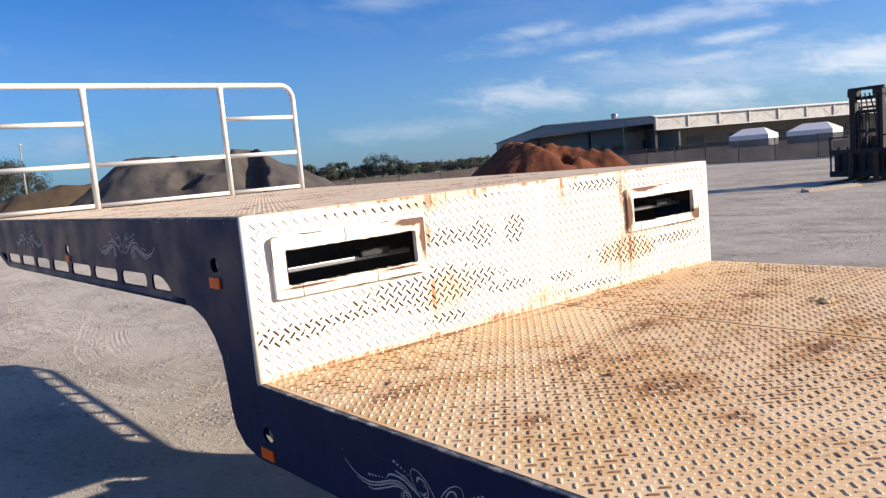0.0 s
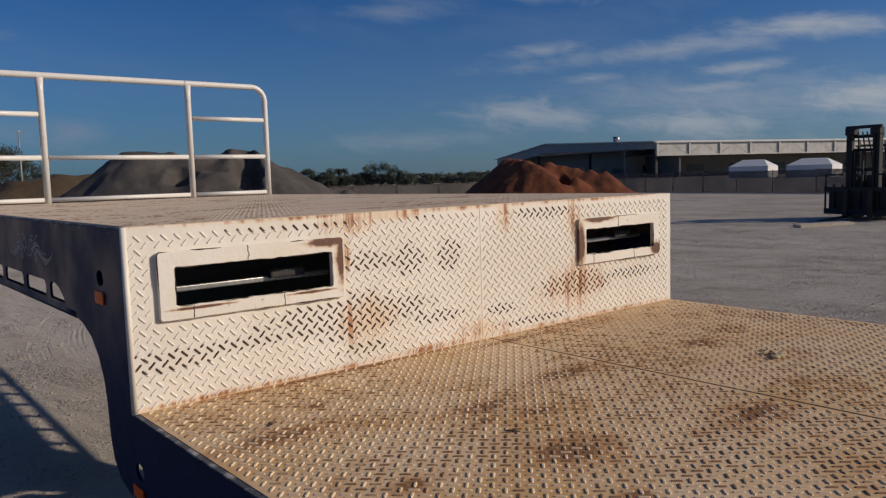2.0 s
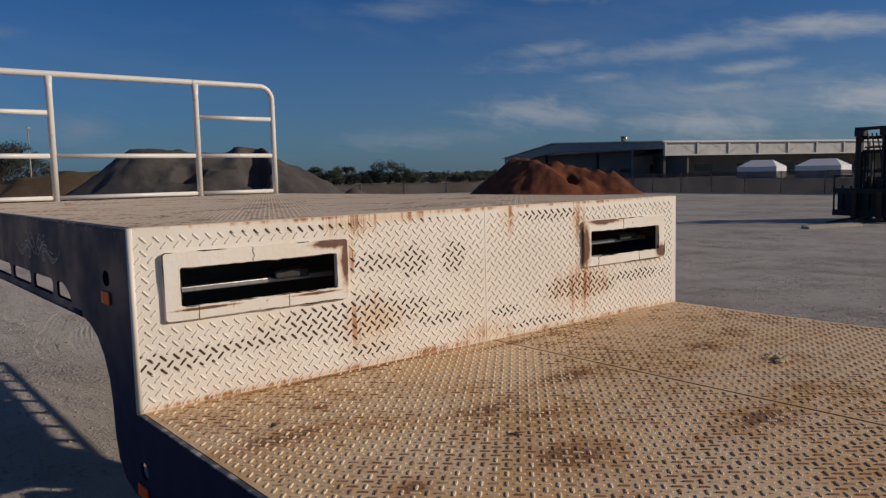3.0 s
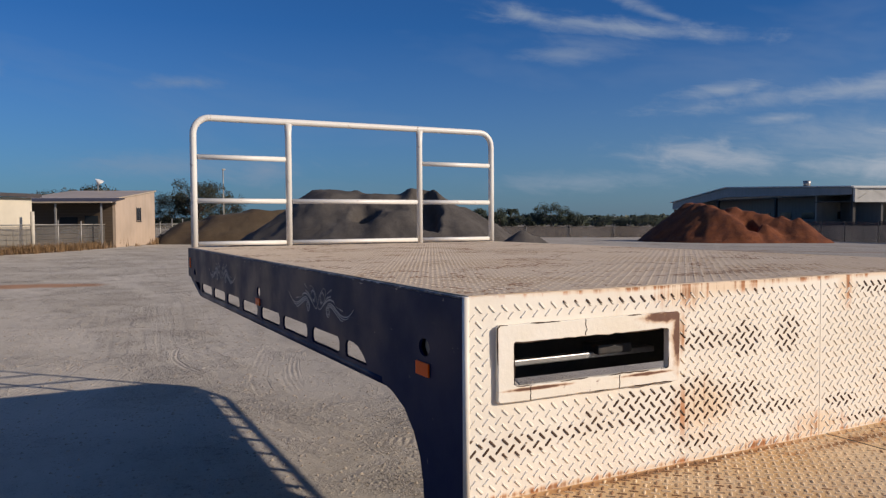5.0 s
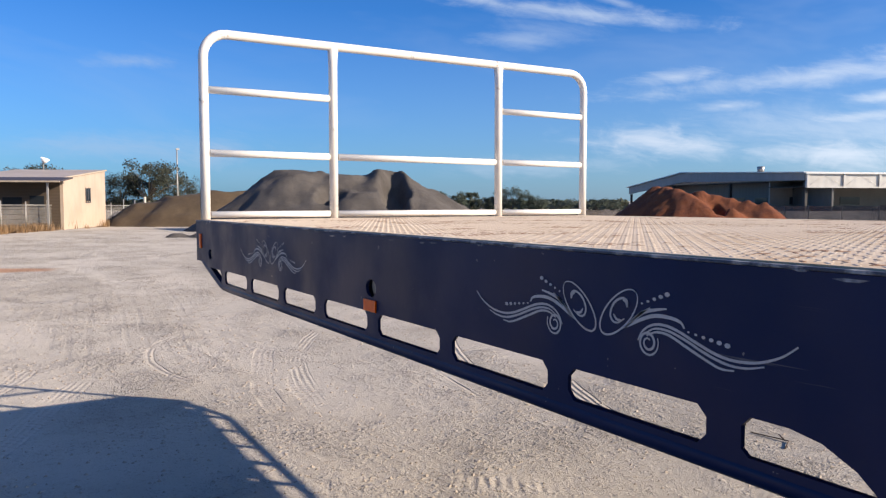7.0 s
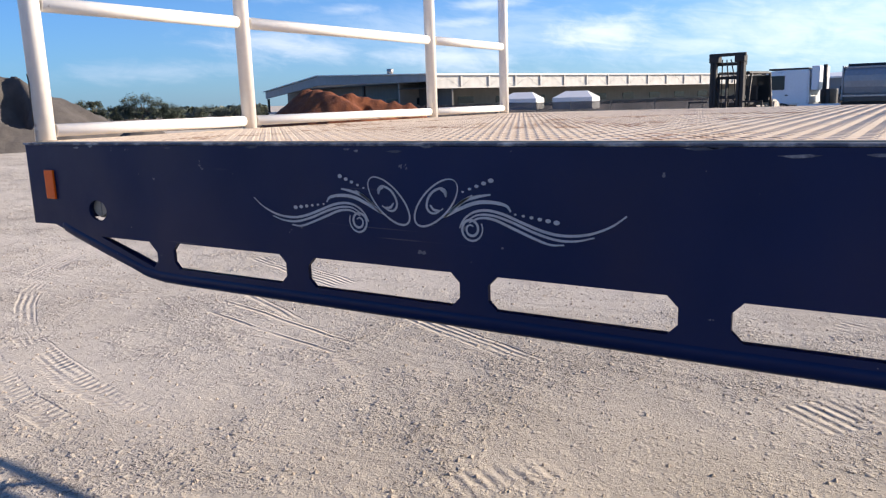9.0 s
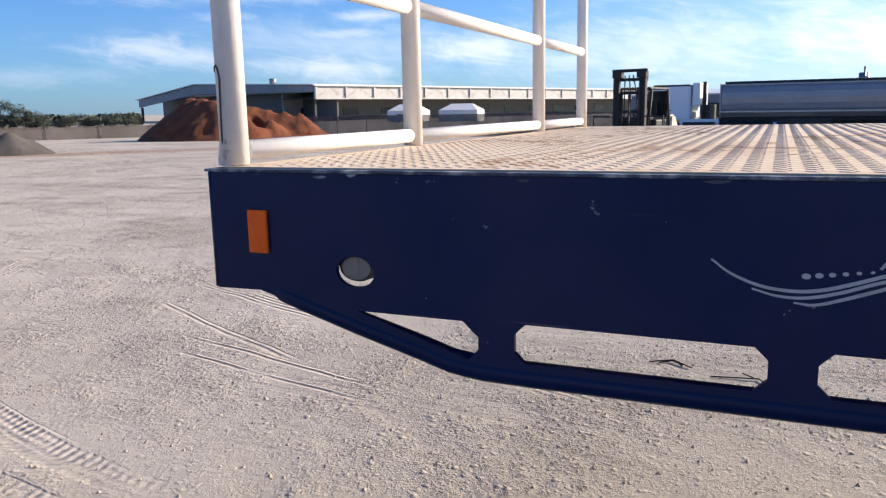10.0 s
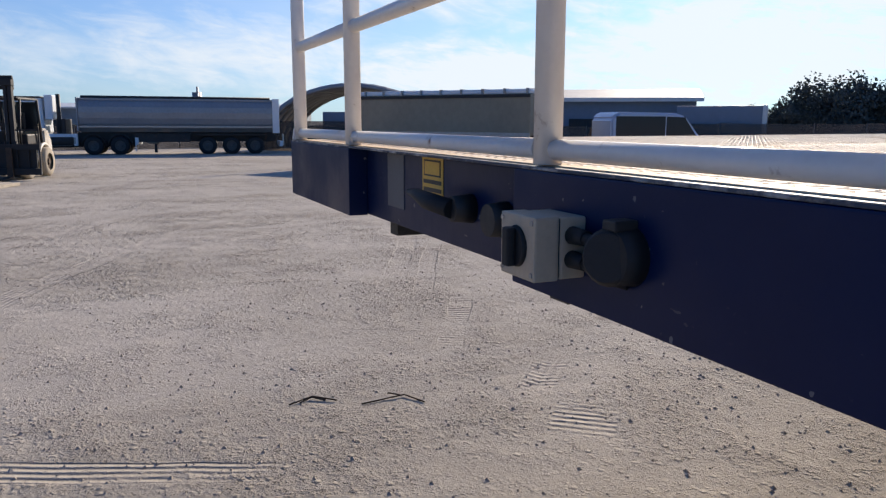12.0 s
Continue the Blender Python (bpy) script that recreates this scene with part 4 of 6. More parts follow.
part("knob_plate", rod(B(), (0.608, NOSE + 0.084, 1.334), (0.608, NOSE + 0.090, 1.334), 0.030, 0.028, 20), BLACK, switch)
part("knob", box(B(), 0.599, 0.617, NOSE + 0.090, NOSE + 0.104, 1.306, 1.362, 0.004), BLACK, switch)
for x, z in ((0.566, 1.298), (0.650, 1.298), (0.566, 1.371), (0.650, 1.371)):
    part("screw", rod(B(), (x, NOSE + 0.084, z), (x, NOSE + 0.0855, z), 0.004, None, 8), STEEL, switch)
for z in (1.318, 1.352):
    part("cable_gland", rod(B(), (0.56, NOSE + 0.022, z), (0.525, NOSE + 0.022, z), 0.013, 0.011, 12), BLACK, trailer)
    part("cable", tube(B(), [(0.53, NOSE + 0.022, z), (0.50, NOSE + 0.026, z - 0.004), (0.475, NOSE + 0.018, z - 0.012), (0.455, NOSE + 0.004, z - 0.016)], 0.009, 8), BLACK, trailer)
socket = part("cable_socket", rod(B(), (0.458, NOSE, 1.338), (0.458, NOSE + 0.032, 1.338), 0.040, 0.036, 20), BLACK, trailer, "round black trailer cable socket")
part("socket_cap", rod(B(), (0.458, NOSE + 0.032, 1.338), (0.452, NOSE + 0.042, 1.339), 0.038, 0.031, 20), BLACK, socket)
part("socket_hinge", box(B(), 0.444, 0.472, NOSE, NOSE + 0.036, 1.372, 1.386, 0.003), DARK, socket)
hose = part("air_coupling", rod(B(), (1.05, 3.92, 1.335), (1.05, 3.965, 1.335), 0.03, 0.026, 14), DARK, trailer, "black air hose coupling")
part("coupling_tongue", tube(B(), [(1.05, 3.965, 1.335), (1.12, 3.985, 1.345), (1.2, 3.98, 1.352), (1.27, 3.975, 1.352)], [0.02, 0.02, 0.013, 0.006], 8), BLACK, hose)
part("glad_hand", rod(B(), (0.90, 3.92, 1.33), (0.90, 3.96, 1.33), 0.034, 0.03, 14), DARK, trailer, "dull metal air coupling")
sticker = part("warning_sticker", box(B(), 1.195, 1.315, 3.92, 3.9215, 1.335, 1.428), YELLOW, trailer, "yellow warning sticker with dark printed bars")
part("printed_panel", box(B(), 1.207, 1.303, 3.9215, 3.9222, 1.385, 1.422), STICK_DARK, sticker)
part("printed_symbol", box(B(), 1.212, 1.298, 3.9222, 3.9228, 1.389, 1.418), YELLOW, sticker)
for z in (1.368, 1.350):
    part("printed_line", box(B(), 1.203, 1.307, 3.9215, 3.9222, z, z + 0.009), STICK_DARK, sticker)

# underframe, out of the light
for x in (0.78, 1.66):
    part("chassis_beam", box(B(), x, x + 0.06, 0.64, 3.86, 1.19, 1.429), DARK, trailer)
    part("lower_chassis_beam", box(B(), x, x + 0.06, TAIL + 0.1, 0.60, 0.60, LOW - 0.011), DARK, trailer)
for y in (0.95, 1.33, 1.71, 2.09, 2.47, 2.85, 3.23, 3.62):
    part("cross_member", box(B(), 0.06, W - 0.06, y, y + 0.05, 1.36, 1.429), DARK, trailer)
for x in (0.55, 1.85):
    leg = part("landing_leg", box(B(), x, x + 0.1, -1.2, -1.1, 0.12, LOW - 0.012), DARK, trailer)
    part("foot_plate", box(B(), x - 0.08, x + 0.18, -1.28, -1.02, -0.055, 0.12, 0.01), DARK, leg)


def wheel(parent, x, y, z, r, w, mat_rim=STEEL, side=-1, mat_tyre=BLACK):
    bm = B()
    prof = [(r * 0.58, -w / 2), (r * 0.9, -w / 2), (r, -w * 0.36), (r, w * 0.36), (r * 0.9, w / 2), (r * 0.58, w / 2)]
    n = 28
    rings = [[bm.verts.new((x + b, y + a * math.cos(k * 2 * math.pi / n), z + a * math.sin(k * 2 * math.pi / n))) for k in range(n)] for a, b in prof]
    for p, q in zip(rings, rings[1:]):
        for k in range(n):
            bm.faces.new((p[k], p[(k + 1) % n], q[(k + 1) % n], q[k])).smooth = True
    tyre = part("tyre", bm, mat_tyre, parent)
    bm = B()
    rod(bm, (x - w * 0.3, y, z), (x + w * 0.3, y, z), r * 0.585, None, 24)
    rod(bm, (x + side * w * 0.3, y, z), (x + side * w * 0.45, y, z), r * 0.24, r * 0.18, 14)
    for k in range(8):
        a = k * math.pi / 4
        rod(bm, (x + side * w * 0.3, y + r * 0.4 * math.cos(a), z + r * 0.4 * math.sin(a)), (x + side * w * 0.36, y + r * 0.4 * math.cos(a), z + r * 0.4 * math.sin(a)), r * 0.06, None, 6)
    part("rim", bm, mat_rim, tyre)
    return tyre


for y in (-6.2, -7.3):
    for x in (0.25, W - 0.25):
        wheel(trailer, x, y, 0.30, 0.37, 0.36)


# headboard: one bent pipe, two inner posts and rails
HB = 3.945
pts = []
for k in range(7):
    a = math.pi - k * math.pi / 12
    pts.append((0.043 + 0.115 + 0.115 * math.cos(a), HB, 2.232 + 0.115 * math.sin(a)))
arc = [(0.043, HB, 1.441), (0.043, HB, 1.9)] + pts + [(1.25, HB, 2.347)] + [(2.5 - p[0], HB, p[2]) for p in pts[::-1]] + [(2.457, HB, 1.9), (2.457, HB, 1.441)]
board = part("headboard_frame", tube(B(), arc, 0.0232, 14), RAIL, trailer, "bent white pipe headboard frame, paint scuffed")
for x in (0.718, 1.788):
    part("headboard_post", tube(B(), [(x, HB, 1.441), (x, HB, 2.24), (x, HB, 2.332)], [0.0232, 0.0232, 0.0275], 14), RAIL, board)
for x0, x1 in ((0.068, 0.693), (0.743, 1.763), (1.813, 2.432)):
    part("headboard_mid_rail", rod(B(), (x0, HB, 1.766), (x1, HB, 1.766), 0.0185), RAIL, board)
    part("headboard_foot_rail", rod(B(), (x0, HB, 1.4645), (x1, HB, 1.4645), 0.0165), RAIL, board)
for x0, x1 in ((0.068, 0.693), (1.813, 2.432)):
    part("headboard_upper_rail", rod(B(), (x0, HB, 2.073), (x1, HB, 2.073), 0.0185), RAIL, board)
for x in (0.036, 2.449):
    bm = B()
    prism(bm, [(HB + 0.020, 1.4405), (HB + 0.030, 1.4405), (HB + 0.030, 1.447), (HB + 0.025, 1.48)], lambda u, v, d: (x + d, u, v), 0.014)
    part("foot_gusset", bm, RAIL, board)
# long scrape down the near post
hook = [(0.018, 1.590), (0.0155, 1.597), (0.010, 1.600), (0.005, 1.594), (0.0025, 1.580)] + [(0.0025 + 0.0004 * k, 1.580 - 0.0115 * k) for k in range(1, 10)]
part("scrape_mark", tube(B(), [(0.043 - math.sqrt(0.0234 ** 2 - dy * dy), HB + dy, z) for dy, z in hook], [0.0008] + [0.0019] * 12 + [0.0008], 6), STICK_DARK, board, "dark scrape in the white paint")


# painted scroll work on the side
def scroll(cy, cz):
    """One ornament: strokes drawn for one half and mirrored; u along the side, v up."""
    def spiral(cu, cv, r0, r1, a0, turns, squash=1.0, tilt=0.0):
        out = []
        for k in range(40):
            f = k / 39
            a, r = a0 + turns * 2 * math.pi * f, r0 + (r1 - r0) * f
            p, q = r * math.cos(a), r * squash * math.sin(a)
            out.append((cu + p * math.cos(tilt) - q * math.sin(tilt), cv + p * math.sin(tilt) + q * math.cos(tilt)))
        return out

    def bow(points, n=26):
        """A smooth line through control points."""
        pts = [Vector((p[0], p[1], 0)) for p in points]
        pts = [pts[0] * 2 - pts[1]] + pts + [pts[-1] * 2 - pts[-2]]
        out = []
        for i in range(1, len(pts) - 2):
            for k in range(n // (len(pts) - 3) + 1):
                f = k / (n // (len(pts) - 3) + 1)
                a, b, c, d = pts[i - 1:i + 3]
                v = 0.5 * ((2 * b) + (c - a) * f + (2 * a - 5 * b + 4 * c - d) * f * f + (3 * b - a - 3 * c + d) * f ** 3)
                out.append((v.x, v.y))
        return out + [(pts[-2].x, pts[-2].y)]

    # three long lines running into the curl
    strokes = [
        (bow([(0.368, 0.028), (0.344, 0.011), (0.31, -0.002), (0.273, -0.006), (0.241, -0.002), (0.206, 0.009), (0.172, 0.021), (0.143, 0.026), (0.119, 0.022), (0.101, 0.010), (0.092, -0.005)], 44), 0.0052),
        (bow([(0.32, -0.006), (0.291, -0.013), (0.259, -0.013), (0.223, -0.004), (0.188, 0.009), (0.155, 0.018), (0.127, 0.018), (0.105, 0.007)], 35), 0.0048),
        (bow([(0.273, -0.020), (0.25, -0.021), (0.223, -0.013), (0.188, 0.0), (0.155, 0.012), (0.13, 0.013), (0.11, 0.005)], 30), 0.0050),
        (spiral(0.1135, -0.0055, 0.0215, 0.0055, 0.15 * math.pi, -1.95), 0.0050),
    ]
    # the fan above, and the two ovals
    strokes += [
        (bow([(0.185, 0.026), (0.176, 0.035), (0.151, 0.039), (0.123, 0.037), (0.095, 0.027), (0.072, 0.016), (0.055, 0.009)], 30), 0.0068),
        (bow([(0.15, 0.051), (0.127, 0.047), (0.103, 0.040), (0.084, 0.027), (0.063, 0.011)], 28), 0.0060),
        (bow([(0.117, 0.049), (0.096, 0.037), (0.076, 0.023)]), 0.0050),
        (spiral(0.0475, 0.0335, 0.0530, 0.0530, 0.0, 1.02, 0.46, 0.735), 0.0040),
        (bow([(0.069, 0.045), (0.068, 0.054), (0.058, 0.058), (0.043, 0.052), (0.033, 0.040), (0.030, 0.027), (0.036, 0.018), (0.047, 0.017), (0.062, 0.025)], 40), 0.0048),
        (bow([(0.055, 0.0215), (0.044, 0.0225), (0.037, 0.030)]), 0.0050),
        (bow([(0.068, 0.044), (0.066, 0.052), (0.058, 0.056)]), 0.0062),
    ]
    dots = [(0.151 - 0.0128 * i, 0.073 - 0.0048 * i, 0.0046 - 0.0006 * i) for i in range(5)] + [(0.261 - 0.0137 * i, 0.0130 + 0.0018 * i, 0.0046 - 0.0005 * i) for i in range(6)]
    verts, faces = [], []
    for flip in (1, -1):
        for line, w in strokes:
            k0 = len(verts)
            m = len(line)
            for i, (u, v) in enumerate(line):
                u2, v2 = line[min(i + 1, m - 1)]
                u1, v1 = line[max(i - 1, 0)]
                du, dv = u2 - u1, v2 - v1
                ln = math.hypot(du, dv) or 1
                f = i / (m - 1)
                half = 0.44 * w * (0.35 + 0.65 * math.sin(math.pi * min(max(f, 0.04), 0.96)) ** 0.6)
                for sgn in (1, -1):
                    verts.append((-0.0016 if m % 2 else -0.0014, cy + flip * (u - sgn * dv / ln * half), cz + v + sgn * du / ln * half))
            faces += [(k0 + 2 * i, k0 + 2 * i + 1, k0 + 2 * i + 3, k0 + 2 * i + 2) for i in range(m - 1)]
        for u, v, r in dots:
            k0 = len(verts)
            for k in range(8):
                a = k * math.pi / 4
                verts.append((-0.0018, cy + flip * (u + 1.15 * r * math.cos(a)), cz + v + 0.8 * r * math.sin(a)))
            faces.append(tuple(range(k0, k0 + 8)))
    return verts, faces


for cy, cz in ((2.825, 1.307), (1.092, 1.3065), (-0.83, 0.795)):
    v, f = scroll(cy, cz)
    ob = raw("painted_scroll", v, f, SILVER_PAINT, trailer)
    ob["label"] = "silver pinstripe scroll painted on navy"


# ---- heaps ----
def heap(name, label, az, r, peaks, mat, seed, grid=70, rough=0.25, category="mound", extent=14.0, cuts=(), slope=0.70):
    """A dumped heap: cones at the angle of repose joined, with slips and dumps on the flanks. peaks: (dx, dy, height, flat top)."""
    cx, cy = spot(az, r, E55)
    ca, sa = math.cos(radians(az)), math.sin(radians(az))
    noise.seed_set(seed)
    verts, faces, idx = [], [], {}
    for i in range(grid + 1):
        for j in range(grid + 1):
            u, v = (i / grid - 0.5) * 2 * extent, (j / grid - 0.5) * 2 * extent
            x, y = u * ca + v * sa, -u * sa + v * ca
            total = 0.0
            for dx, dy, top, flat in peaks:
                d = math.hypot(u - dx, v - dy)
                d *= 1 + 0.14 * noise.noise((math.atan2(v - dy, u - dx) * 1.6, seed, top))
                total += math.exp((top - slope * max(d - flat, 0.0)) / 0.16)
            h = max(0.16 * math.log(total + 1e-9) - 0.14, -0.4)
            wide = h
            for dx, dy, ru, rv, deep in cuts:
                d = math.hypot((u - dx) / ru, (v - dy) / rv) * (1 + 0.25 * noise.noise((u * 1.3, v * 1.3, seed)))
                h -= deep * min(max((1.0 - d) / 0.45, 0.0), 1.0) if h > 0 else 0.0
            h += rough * noise.fractal((x * 0.45, y * 0.45, seed * 1.7), 0.8, 2.0, 5) * (1.0 if h > 0.3 else 0.25)
            g = ground_z(cx + x, cy + y)
            idx[i, j] = len(verts)
            verts.append((cx + x, cy + y, g + (max(h, -0.12) if wide > -0.3 else -0.12)))
    inside = {(i, j) for i in range(grid) for j in range(grid) if max(verts[k][2] - ground_z(verts[k][0], verts[k][1]) for k in (idx[i, j], idx[i + 1, j], idx[i + 1, j + 1], idx[i, j + 1])) > -0.11}
    todo = [tuple(min(max(int((p / extent + 1) * grid / 2), 0), grid - 1) for p in peaks[0][:2])]
    while todo:
        i, j = todo.pop()
        if (i, j) in inside:
            inside.discard((i, j))
            faces.append((idx[i, j], idx[i + 1, j], idx[i + 1, j + 1], idx[i, j + 1]))
            todo += [(i + 1, j), (i - 1, j), (i, j + 1), (i, j - 1)]
    used = {k: n for n, k in enumerate(sorted({k for q in faces for k in q}))}
    verts, faces = [verts[k] for k in used], [tuple(used[k] for k in q) for q in faces]
    ob = raw(name, verts, faces, mat, smooth=True)
    noise.seed_set(1)
    return tagged(ob, label, category)


heap("gravel_mound", "wide dark grey mound of crushed road gravel", 24.0, 50, [(-3.9, 0.6, 3.85, 1.5), (-1.2, 0.4, 3.55, 1.4), (1.7, 0.2, 3.9, 0.9), (4.0, 0.6, 2.75, 0.8), (6.2, 0.6, 1.6, 0.5), (-2.6, -2.2, 2.7, 0.3), (0.2, -2.6, 2.5, 0.9),
     (-6.2, -0.8, 2.0, 0.4), (3.4, -2.0, 2.5, 0.3)], GRAVEL, 3, 150, 0.22, extent=12, cuts=[(2.0, -2.2, 1.0, 2.6, 1.5), (-1.9, -3.0, 0.9, 1.1, 0.9)])
heap("gravel_mound", "small grey gravel mound beside the large one", 33.6, 47, [(0, 0, 1.25, 0.1), (1.0, 0.3, 0.8, 0.1)], GRAVEL, 8, 40, 0.1, extent=4)
heap("gravel_mound", "low grey gravel spill at the edge of the yard", 12.2, 40, [(0.6, 0, 0.5, 0.3), (-0.8, 0.5, 0.3, 0.3), (1.8, 0.4, 0.35, 0.3)], GRAVEL, 12, 40, 0.12, extent=4)
heap("sand_mound", "long brown sand mound behind the gravel", 13.7, 66, [(-4.2, 0.5, 1.9, 2.0), (-1.5, 0, 2.5, 2.2), (1.2, 0, 2.75, 2.0), (4.0, 0, 2.6, 2.0)], OLIVE_SOIL, 5, 80, 0.2, extent=11)
heap("soil_mound", "large mound of dark red-brown soil with a shaded dug face", 47.9, 66, [(-2.7, 1.4, 3.35, 0.4), (-1.9, 0.5, 3.35, 0.4), (-1.1, -0.4, 3.15, 0.35), (-0.3, -1.3, 2.7, 0.3), (0.5, -2.1, 2.15, 0.2), (1.1, -2.8, 1.5, 0.1), (0.6, 0.9, 2.85, 0.4), (2.0, 0.8, 2.6, 0.3), (3.1, 0.5, 2.35, 0.2), (4.3, 0.1, 2.15, 0.15), (5.6, -0.2, 2.05, 0.1), (3.0, -1.8, 1.6, 0.15)],
     RED_SOIL, 21, 160, 0.16, extent=11, cuts=[(1.9, -1.6, 0.7, 1.5, 0.7)], slope=0.80)


# ---- forklift ----
def forklift(m):
    t = thing("forklift", "dusty white counterbalance forklift with black mast, parked with forks down", "forklift", m)
    # local: y towards the forks, x across, z up from the ground
    body = part("chassis", box(B(), -0.60, 0.60, -1.75, 0.05, 0.28, 0.95, 0.06), DARK, t)
    bm = B()
    prism(bm, [(-2.35, 0.35), (-1.7, 0.25), (-1.7, 1.45), (-2.05, 1.42), (-2.35, 1.05)], lambda u, v, d: (-0.58 + d, u, v), 1.16)
    bmesh.ops.bevel(bm, geom=bm.edges[:], offset=0.05, segments=2, affect="EDGES")
    part("counterweight", bm, FORK_WHITE, t, "dusty white cast counterweight")
    for x in (-0.64, 0.64):
        part("rear_fender", tube(B(), [(x, -1.45 + 0.52 * math.cos(a * math.pi / 8), 0.46 + 0.52 * math.sin(a * math.pi / 8)) for a in range(0, 9)], 0.05, 6), FORK_WHITE, t)
    part("engine_cover", box(B(), -0.45, 0.45, -1.7, -0.75, 0.95, 1.28, 0.05), DARK, t)
    seat = part("seat", box(B(), -0.25, 0.25, -1.15, -0.7, 1.28, 1.42, 0.04), BLACK, t)
    part("seat_back", box(B(), -0.25, 0.25, -1.28, -1.12, 1.42, 1.9, 0.05), BLACK, seat)
    part("dashboard", box(B(), -0.5, 0.5, -0.15, 0.05, 0.95, 1.38, 0.03), DARK, t)
    wheel_ring = part("steering_wheel", tube(B(), [(0.18 * math.cos(a * math.pi / 8), -0.35 + 0.12 * math.sin(a * math.pi / 8), 1.5 + 0.13 * math.sin(a * math.pi / 8)) for a in range(17)], 0.018, 6), BLACK, t)
    guard = part("overhead_guard", box(B(), -0.56, 0.56, -1.45, 0.02, 2.26, 2.31, 0.015), DARK, t)
    for k in range(6):
        part("guard_bar", box(B(), -0.5 + k * 0.185, -0.45 + k * 0.185, -1.42, 0.0, 2.312, 2.335), DARK, guard)
    for x in (-0.54, 0.54):
        part("front_pillar", tube(B(), [(x, 0.0, 0.95), (x, 0.02, 1.4), (x, -0.12, 2.27)], 0.035, 8), DARK, guard)
        part("rear_pillar", tube(B(), [(x, -1.6, 0.95), (x, -1.5, 1.6), (x, -1.4, 2.27)], 0.04, 8), DARK, guard)
    part("gas_bottle", rod(B(), (-0.42, -1.72, 1.58), (0.42, -1.72, 1.58), 0.17, None, 18), FORK_WHITE, t, "white gas bottle lying behind the seat")
    for x in (-0.58, 0.58):
        s = -1 if x < 0 else 1
        wheel(t, x, -0.1, 0.44, 0.44, 0.32, FORK_WHITE, s, DUSTY_TYRE)
        wheel(t, x * 1.1, -1.45, 0.44, 0.44, 0.30, RUSTIRON, s, DUSTY_TYRE)
        part("mudguard", tube(B(), [(x, -0.1 + 0.47 * math.cos(a * math.pi / 8), 0.42 + 0.47 * math.sin(a * math.pi / 8)) for a in range(0, 9)], 0.07, 6), FORK_WHITE, t)
    for x in (-0.50, 0.50):
        part("outer_mast_rail", box(B(), x - 0.055, x + 0.055, 0.28, 0.44, 0.10, 2.62, 0.01), BLACK, t)
        part("inner_mast_rail", box(B(), x * 0.76 - 0.04, x * 0.76 + 0.04, 0.34, 0.46, 0.14, 2.80, 0.01), BLACK, t)
        part("lift_cylinder", rod(B(), (x * 0.62, 0.30, 0.2), (x * 0.62, 0.30, 2.2), 0.04), DARK if x > 0 else STEEL, t)
    for z in (0.3, 1.5, 2.1, 2.52):
        part("mast_cross_tie", box(B(), -0.56, 0.56, 0.24, 0.30, z, z + 0.10), BLACK, t)
    for x0, x1 in ((-0.58, -0.26), (0.26, 0.58)):
        part("mast_head", box(B(), x0, x1, 0.26, 0.48, 2.62, 2.82, 0.02), BLACK, t)
    part("mast_top_tie", box(B(), -0.6, 0.6, 0.36, 0.44, 2.80, 2.90, 0.015), BLACK, t)
    part("chain", box(B(), -0.03, 0.03, 0.40, 0.43, 0.5, 2.1), DARK, t)
    carriage = part("carriage", box(B(), -1.22, 1.22, 0.47, 0.55, 0.16, 0.34), BLACK, t)
    part("carriage_bar", box(B(), -1.22, 1.22, 0.47, 0.55, 0.86, 1.02), BLACK, carriage)
    for k in range(9):
        x = -1.2 + k * 0.30
        part("load_guard_bar", box(B(), x - 0.02, x + 0.02, 0.49, 0.53, 0.3, 1.42 if k in (0, 8) else 1.10), BLACK, carriage)
    part("load_guard_top", box(B(), -1.22, -0.60, 0.49, 0.53, 1.38, 1.43), BLACK, carriage)
    part("load_guard_top", box(B(), 0.60, 1.22, 0.49, 0.53, 1.38, 1.43), BLACK, carriage)
    part("side_shift_plate", box(B(), -1.1, 1.1, 0.44, 0.469, 0.20, 0.90), BLACK, carriage)
    for x in (-0.42, 0.42):
        bm = B()
        prism(bm, [(0.56, 0.92), (0.56, 0.06), (1.75, 0.02), (1.75, 0.035), (0.64, 0.12), (0.62, 0.92)], lambda u, v, d: (x - 0.075 + d, u, v), 0.15)
        part("fork_tine", bm, RUSTIRON, carriage)
    part("rear_screen", box(B(), -0.5, 0.5, -1.50, -1.48, 1.35, 2.22), WINDOW, guard)
    part("valve_block", box(B(), -0.3, 0.3, 0.05, 0.26, 0.5, 1.05, 0.02), BLACK, t)
    for x in (-0.2, 0.0, 0.2):
        part("hydraulic_hose", tube(B(), [(x, 0.3, 0.9), (x * 1.2, 0.25, 1.5), (x, 0.33, 2.2), (x * 0.7, 0.45, 2.7)], 0.02, 6), BLACK, t)
    part("lamp", rod(B(), (0.5, 0.03, 2.1), (0.5, 0.12, 2.1), 0.08, 0.09, 12), LENS, guard)
    return t


FX, FY = 24.75, 7.55
forklift(pose(FX, FY, ground_z(FX, FY), 0, 0, 75))
plank = thing("timber_dunnage", "short pale timber planks lying in front of the forklift", "timber", pose(21.3, 7.45, ground_z(21.3, 7.45) + 0.005, 0, 0, -21))
part("plank", box(B(), -1.15, 0.75, -0.34, -0.08, 0.0, 0.075, 0.006), PALE_TIMBER, plank)
part("plank", box(B(), -0.80, 1.00, 0.02, 0.30, 0.0, 0.065, 0.006), PALE_TIMBER, plank)


